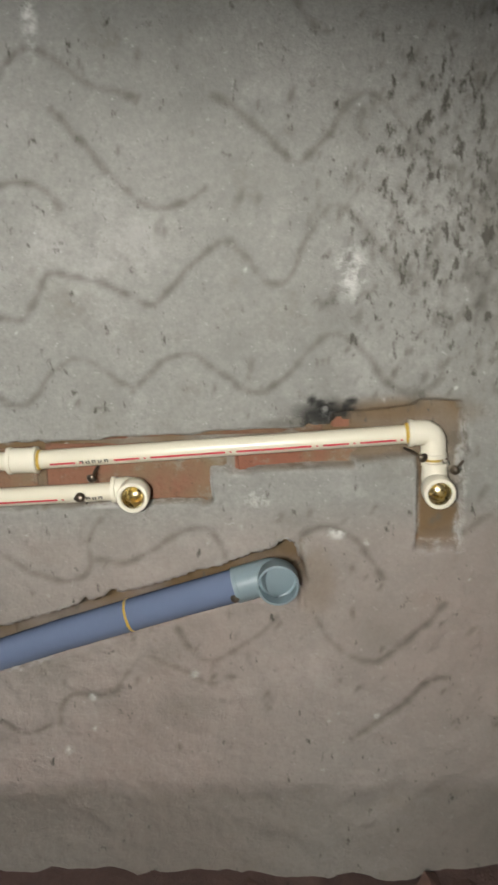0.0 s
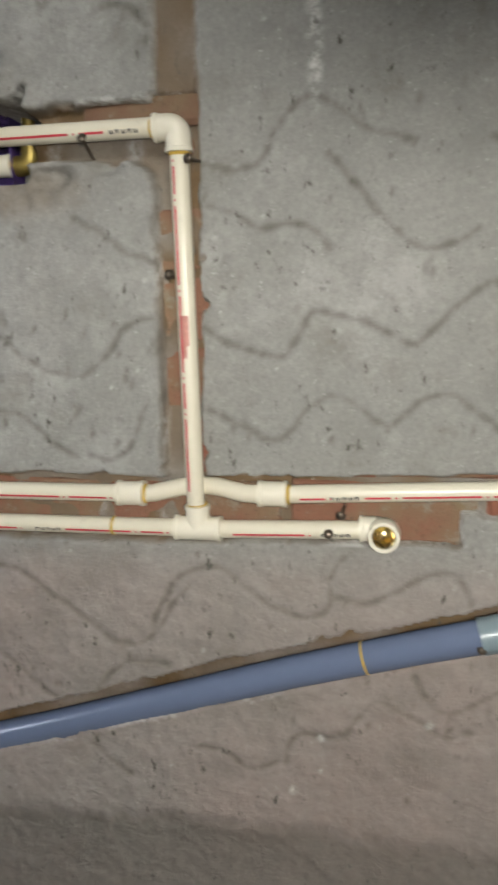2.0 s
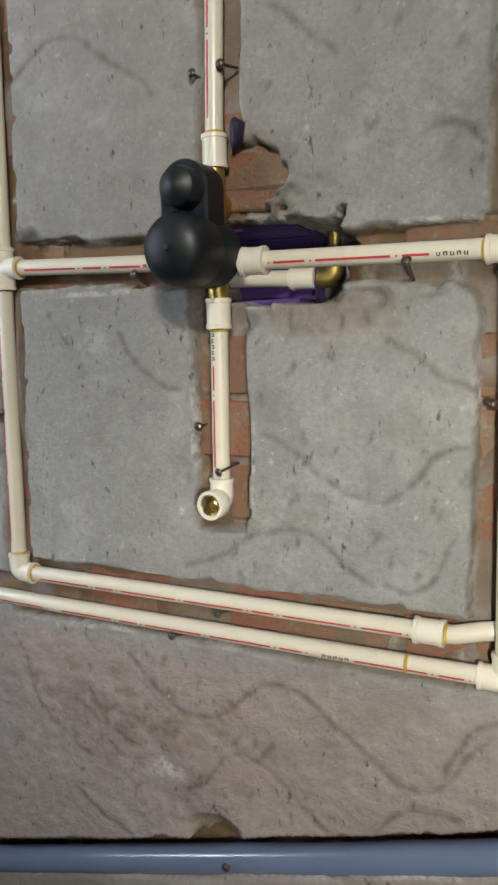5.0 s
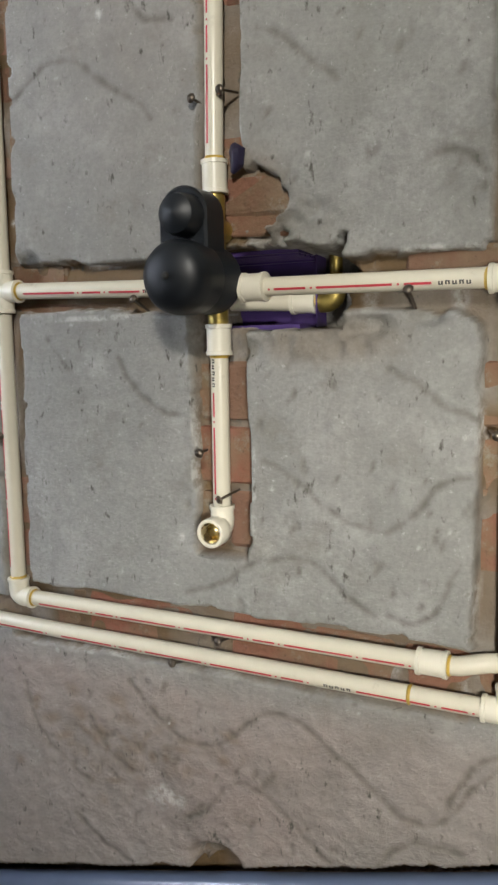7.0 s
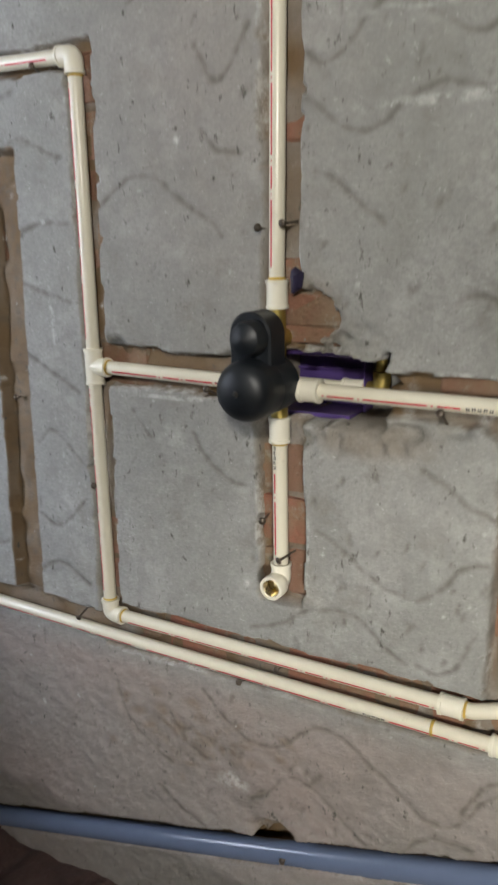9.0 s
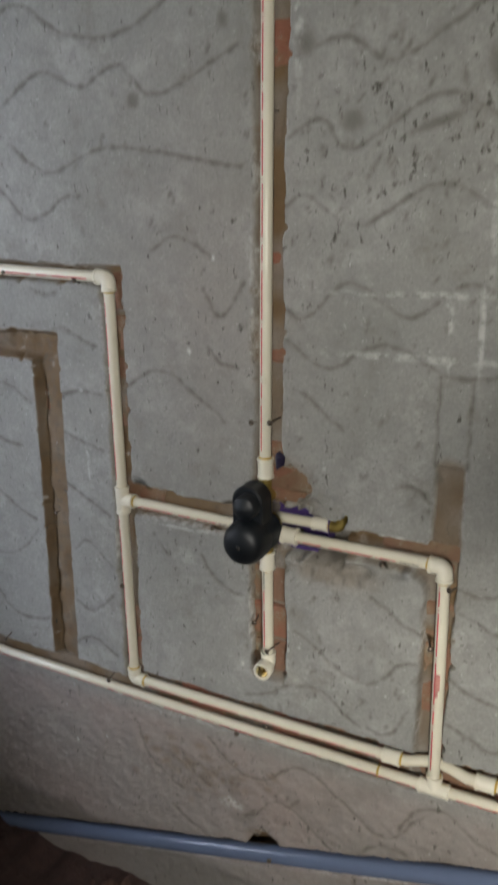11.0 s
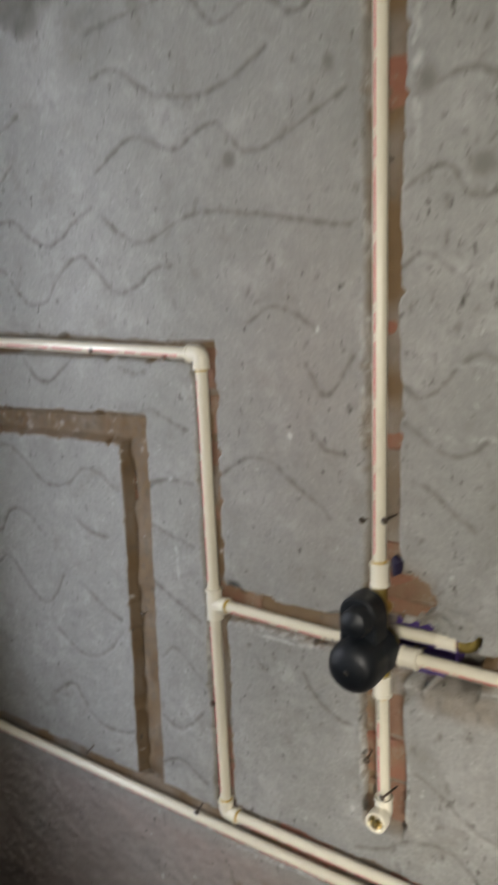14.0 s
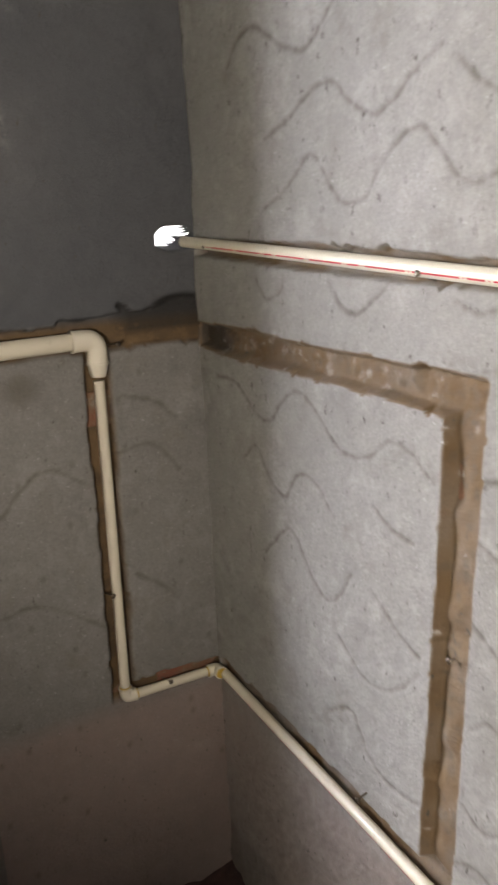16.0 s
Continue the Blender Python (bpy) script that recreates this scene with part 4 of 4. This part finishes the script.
# riser to the shower outlet, and the drop to the spout outlet
riser = thing("shower_riser", "tall cream plastic pipe rising from mixer to shower outlet", "pipe", "water lines")
part("brass_nipple", sweep(bmesh.new(), [P(-0.687, 1.10), P(-0.687, 1.182)], 0.0125, 20), OLDBRASS, riser)
coupling(riser, P(-0.686, 1.196), Z, 0.020, 0.0152)
water_pipe(riser, P(-0.686, 1.215), P(-0.658, 2.264), (), face=(-0.3, -0.95, 0))
outlet(riser, P(-0.657, 2.293), -Z)
spout = thing("spout_drop", "short cream plastic pipe hanging below mixer to spout outlet", "pipe", "water lines")
part("brass_nipple", sweep(bmesh.new(), [P(-0.686, 1.05), P(-0.686, 1.012)], 0.0125, 20), OLDBRASS, spout)
coupling(spout, P(-0.686, 1.003), -Z, 0.019, 0.0152)
water_pipe(spout, P(-0.686, 0.985), P(-0.688, 0.795), (0.12,), face=(-0.3, -0.95, 0))
outlet(spout, P(-0.688, 0.766), Z)

# mixer valve with its protective caps
mixer = thing("mixer_valve", "concealed brass mixer valve under black plastic protective caps", "mixer")
bm = lathe(bmesh.new(), [(0.0, -0.03), (0.026, -0.03), (0.028, 0.0), (0.026, 0.03), (0.0, 0.032)], aim(P(-0.690, 1.072, 0.895), -Y))
lathe(bm, [(0.0, -0.03), (0.014, -0.03), (0.014, 0.03), (0.0, 0.032)], aim(P(-0.688, 1.135, 0.895), -Y))
part("valve_body", bm, OLDBRASS, mixer, "tarnished brass body")


def pill(bm, zs, r, y0, y1, x=-0.690, n=20, edge=0.003):
    rows = []
    for y, k in ((y0, 0.0), (y1 + edge, 0.0), (y1, edge)):
        ring = []
        for cz, s in ((zs[1], 1), (zs[0], -1)):
            ring += [bm.verts.new((x + (r - k) * math.cos(u) * s, y, cz + (r - k) * math.sin(u) * s)) for u in (math.pi * q / n for q in range(n + 1))]
        rows.append(ring)
    for r0, r1 in zip(rows, rows[1:]):
        for q in range(len(r0)):
            bm.faces.new((r0[q], r0[(q + 1) % len(r0)], r1[(q + 1) % len(r1)], r1[q]))
    bm.faces.new(rows[-1])
    bm.faces.new(rows[0][::-1])
    return bm


plate = pill(bmesh.new(), (1.080, 1.146), 0.0315, 0.878, 0.836, -0.694)
lathe(plate, [(0.0, 0.0), (0.041, 0.0), (0.041, 0.046), (0.038, 0.050), (0.0, 0.050)], aim((-0.690, 0.895, 1.074), (0, -1, 0)), 36)
part("cap_plate", plate, RUBBER, mixer, "black rounded cover plate")
part("temperature_cap", lathe(bmesh.new(), [(0.042, 0.0), (0.0425, 0.028), (0.041, 0.040), (0.036, 0.049), (0.026, 0.0555), (0.010, 0.0585), (0.0, 0.059)], aim((-0.690, 0.850, 1.074), (0, -1, 0)), 36), RUBBER, mixer, "large black domed cap")
part("centre_pip", lathe(bmesh.new(), [(0.0045, 0.0), (0.0035, 0.0025), (0.0, 0.003)], aim((-0.690, 0.7905, 1.074), (0, -1, 0)), 12), INK, mixer)
part("diverter_cap", lathe(bmesh.new(), [(0.0245, 0.0), (0.0240, 0.016), (0.0215, 0.025), (0.014, 0.0305), (0.0, 0.033)], aim((-0.689, 0.838, 1.143), (0, -1, 0)), 30), RUBBER, mixer, "small black domed cap")

stub = thing("bypass_stub", "short cream pipe with brass elbow deep in wall recess", "pipe")
part("pipe", sweep(bmesh.new(), [(-0.72, 1.005, 1.052), (-0.632, 1.012, 1.049)], R, 20), CREAM, stub)
coupling(stub, (-0.617, 1.013, 1.049), X, 0.018, 0.0145)
part("brass_elbow", sweep(bmesh.new(), bend((-0.600, 1.014, 1.048), (-0.574, 1.016, 1.048), (-0.574, 1.014, 1.078), 0.018), 0.0135, 20), OLDBRASS, stub)
part("brass_tube", sweep(bmesh.new(), [(-0.574, 1.014, 1.075), (-0.572, 1.010, 1.126)], 0.0085, 20), OLDBRASS, stub)

lining = thing("mixer_box", "purple plastic mixer box set in broken brick recess", "box")
bm = box(bmesh.new(), -0.72, -0.596, 1.028, 1.034, 1.005, 1.128)
for k in range(4):
    box(bm, -0.72, -0.596, 1.022, 1.028, 1.015 + k * 0.029, 1.019 + k * 0.029)
part("back_panel", bm, PURPLE, lining, "", False)
part("side_flange", box(bmesh.new(), -0.597, -0.595, 1.0, 1.034, 1.010, 1.125), PURPLE, lining, "", False)
part("shelf_panel", box(bmesh.new(), -0.72, -0.600, 0.955, 1.027, 1.014, 1.020), PURPLE, lining, "", False)
part("top_panel", box(bmesh.new(), -0.72, -0.600, 0.952, 1.021, 1.107, 1.112), PURPLE, lining, "", False)
bm = bmesh.new()
for k in range(4):
    sweep(bm, [(-0.72, 0.962 + k * 0.017, 1.1068), (-0.602, 0.962 + k * 0.017, 1.1068)], 0.003, 8)
part("rib", bm, PURPLE, lining)
blk = thing("plastic_scrap", "torn dark purple plastic scrap wedged beside the riser", "plastic")
part("film", sweep(bmesh.new(), [P(-0.660, 1.23), P(-0.654, 1.222), P(-0.655, 1.208), P(-0.662, 1.198)], [0.004, 0.011, 0.009, 0.003], 9), plain("dark_film", (0.022, 0.017, 0.045), 0.5), blk)

# waste pipe
drain = thing("waste_pipe", "blue-grey plastic waste pipe sloping down along the wall", "pipe")
k = Vector((1, 0, 0.275)).normalized()
e0 = Vector((0.058, W - 0.002, 0.480))
run = [(-1.60, 0.930, -0.025), (-0.92, 0.926, 0.180), (-0.54, 0.928, 0.2915), (-0.22, 0.924, 0.3940), (-0.06, 0.915, 0.4430), tuple(e0 - k * 0.05)]
part("pipe", sweep(bmesh.new(), run, 0.0208, 32), PVC, drain)
p1, r1 = socket_points(e0 - k * 0.055, k, 0.03, 0.0222, 0.0005)
mid = bend(e0 - k * 0.02, e0, e0 - Y * 0.02, 0.018, 8)[1:-1]
bm = sweep(bmesh.new(), p1 + mid + [e0 - Y * 0.014], r1 + [0.0222] * len(mid) + [0.0222], 32, False)
lathe(bm, [(0.0222, 0.0), (0.0248, 0.004), (0.0250, 0.028), (0.0226, 0.0285), (0.0224, 0.008), (0.0200, 0.007), (0.0200, -0.004)], aim(e0 - Y * 0.008 - Z * 0.001, -Y + Vector((0.0, 0, 0.04))), 40)
part("waste_elbow", bm, PVC_IN, drain, "pale grey-blue elbow with an open mouth")
part("glue_ring", sweep(bmesh.new(), [(-0.133, 0.9191, 0.4208), (-0.130, 0.9190, 0.4217)], 0.0212, 32), GLUE, drain)

# ---- nails ----
nail_kind = thing("nail", "dull steel nail driven beside a pipe to hold it", "nail", "pipe nails")
part("shank", sweep(bmesh.new(), [(0, 0, 0), (0, 0, -0.034)], [0.0020, 0.0016], 8), STEEL, nail_kind)
part("head", lathe(bmesh.new(), [(0.0, 0.0034), (0.003, 0.003), (0.0052, 0.0016), (0.0059, 0.0), (0.005, -0.0012), (0.0019, -0.003)], Matrix(), 14), STEEL, nail_kind)
first = True
for x, z, dx, dz, y in ((-0.664, 1.290, 0.2, 0.1, 0.880), (-0.702, 1.286, 0.1, -0.1, 0.880), (-0.707, 0.862, -0.2, 0, 0.882), (-0.677, 0.806, 0.45, 0.3, 0.876),
                        (-0.757, 0.578, 0, -0.3, 0.880), (-0.690, 0.616, 0.15, -0.1, 0.885), (0.226, 0.628, -0.6, 0.15, 0.874), (0.262, 0.612, 0.6, 0.1, 0.874),
                        (0.004, 0.458, 0, -0.6, 0.876), (-0.350, 0.897, -0.4, 0.05, 0.882), (-0.322, 1.023, 0.5, -0.05, 0.880), (-0.157, 0.614, 0.15, 0.35, 0.880),
                        (-0.171, 0.594, 0, -0.6, 0.872), (-0.659, 1.825, 0.3, 0, 0.900), (-1.224, 1.007, 0.1, 0, 0.905), (-1.412, 0.640, 0.1, 0.4, 0.880),
                        (-1.095, 0.612, 0, 0.4, 0.880), (-1.094, 1.538, 0, -0.4, 0.884), (-1.034, 0.872, -0.4, 0, 0.882), (-1.28, 1.552, 0, -0.4, 0.884), (-1.915, 1.580, 0, -0.4, 0.886),
                        (-0.442, 1.052, 0.05, -0.7, 0.874), (-0.795, 1.057, 0.1, -0.5, 0.880), (-0.690, 0.252, 0.1, -0.3, 0.890), (-0.640, 2.215, 0.4, 0, 0.885), (-0.672, 2.18, -0.4, 0, 0.888)):
    m = aim((x + 0.0096 * (x + 0.15), y + 0.008, z), (-dx, -1, -dz))
    if first:
        nail_kind.matrix_world = m
        first = False
    else:
        copy_thing(nail_kind, m)
for y, z in ((0.655, 0.865), (0.715, 1.40), (0.77, 0.615)):
    copy_thing(nail_kind, aim((LX + 0.025, y, z), (1, 0.3, 0.1)))

# ---- hanging wire ----
wires = thing("electric_wire", "loop of dark electric wire hanging from wall box", "wire")
wy = W - 0.012
for pts in ([(-0.338, 2.285), (-0.342, 2.245), (-0.339, 2.206), (-0.330, 2.185), (-0.316, 2.157), (-0.315, 2.130), (-0.325, 2.087), (-0.334, 2.045), (-0.344, 2.010)],
            [(-0.296, 2.308), (-0.308, 2.285), (-0.319, 2.262), (-0.328, 2.230), (-0.331, 2.205), (-0.327, 2.180), (-0.312, 2.155), (-0.313, 2.128), (-0.319, 2.087), (-0.324, 2.040), (-0.331, 2.021), (-0.338, 2.030)],
            [(-0.312, 2.352), (-0.330, 2.352), (-0.346, 2.338), (-0.352, 2.318), (-0.349, 2.300), (-0.342, 2.292)],
            [(-0.350, 2.312), (-0.325, 2.313), (-0.298, 2.310)]):
    part("strand", sweep(bmesh.new(), [(x, wy - 0.004 * math.sin(9 * q), z) for q, (x, z) in enumerate(pts)], 0.0017, 8), WIRE, wires)
part("tape_wrap", sweep(bmesh.new(), [(-0.330, wy, 2.190), (-0.322, wy - 0.002, 2.172), (-0.313, wy, 2.152)], [0.004, 0.0065, 0.005], 10), TAPE, wires, "wrap of red-brown tape")

# ---- floor corner: dark mound in place of shadow, pipe stub, and brick rubble ----
heap = thing("soil_heap", "dark mound standing in for shadow on the corner floor", "soil", "", "stuff")
bm = bmesh.new()
for q in range(26):
    rr = 0.05 + 0.07 * random.random()
    bmesh.ops.create_icosphere(bm, subdivisions=2, radius=rr, matrix=pose(-1.76 + random.gauss(0, 0.11), 0.68 + random.gauss(0, 0.10), -0.062 + 0.02 * random.random()))
for v in bm.verts:
    v.co += Vector((0, 0, 0.03 * noise.noise(v.co * 14)))
part("clods", bm, plain("corner_shadow_black", (0.02, 0.018, 0.018), 0.7, vary=0.3, scale=30, bump=0.6, dist=0.01), heap)
trap = thing("floor_trap_pipe", "short upright grey plastic pipe stub in dark corner", "pipe")
part("pipe", lathe(bmesh.new(), [(0.038, -0.1), (0.038, 0.07), (0.034, 0.07), (0.034, -0.05), (0.0, -0.05)], pose(-1.80, 0.66, 0.01), 28), plain("dark_grey_pvc", (0.06, 0.07, 0.09), 0.4), trap)
rub = thing("brick_rubble", "broken brick and mortar rubble lying along wall foot", "rubble", "", "stuff")
bm = bmesh.new()
for q in range(170):
    s = 0.006 + 0.02 * random.random() ** 2
    x = random.uniform(-1.2, 0.5) if q % 3 else random.gauss(0.2, 0.07)
    g = bmesh.ops.create_icosphere(bm, subdivisions=1, radius=s, matrix=pose(x, W - 0.03 - abs(random.gauss(0, 0.06)), 0.02 + 0.01 * random.random()))
    for v in g["verts"]:
        v.co += Vector((random.uniform(-1, 1), random.uniform(-1, 1), random.uniform(-1, 1))) * s * 0.3
part("chips", bm, RUBBLE, rub, "", False)

# ---- bricks that show in the cut channels ----
shapes = []
for q in range(4):
    bm = box(bmesh.new(), -0.112, 0.112, -0.03, 0.03, -0.0365, 0.0365)
    bmesh.ops.bevel(bm, geom=bm.edges[:], offset=0.004, segments=1, affect="EDGES")
    for v in bm.verts:
        v.co += Vector((random.uniform(-1, 1), random.uniform(-1, 1), random.uniform(-1, 1))) * 0.0025
    shapes.append(mesh_from(bm, "brick", BRICK, False))


def lay_bricks(parent, R_, spot, face):
    course = 0.0825
    for row in range(int(TOP / course)):
        z = 0.03 + row * course
        u = R_.u0 - 0.1 + (0.117 if row % 2 else 0.0)
        while u < R_.u0 + R_.nu * R_.step:
            i0, i1 = int((u - 0.112 - R_.u0) / R_.step), int((u + 0.112 - R_.u0) / R_.step)
            j0, j1 = int((z - 0.036 - R_.v0) / R_.step), int((z + 0.036 - R_.v0) / R_.step)
            patch = R_.cut[max(0, i0):max(0, i1), max(0, j0):max(0, j1)]
            if (R_ is F and z > 1.27 and random.random() < 0.55) or (R_ is F and u < -1.10 and random.random() < 0.7) or (R_ is F and u < -1.22 and 1.33 < z < 1.46) or (R_ is L and z > 1.33):
                u += 0.234
                continue
            if patch.size and (patch > 0.012).mean() > 0.02 and patch.max() < 0.04:
                ob = new("brick", random.choice(shapes))
                ob.parent = parent
                ob.matrix_world = spot(u, z) @ pose(0, 0.003 if R_ is F and u < -1.12 else 0, 0) @ pose(0, random.gauss(0, 0.003), 0, random.gauss(0, 0.6), random.gauss(0, 0.4), random.gauss(0, 0.5))
            u += 0.234


lay_bricks(wall, F, lambda u, z: pose(u, W + 0.0215 + 0.03, z), None)
lay_bricks(wall_w, L, lambda u, z: pose(LX - 0.0235 - 0.03, u, z, 0, 0, 90), None)

# two bricks laid bare where the plaster broke off above the mixer box
for u, z in ((-0.700, 1.2085), (-0.600, 1.1605)):
    ob = new("brick", shapes[1])
    ob.parent = wall
    ob.matrix_world = pose(u, W + 0.016 + 0.03, z, 0, 1.5, 1.0)
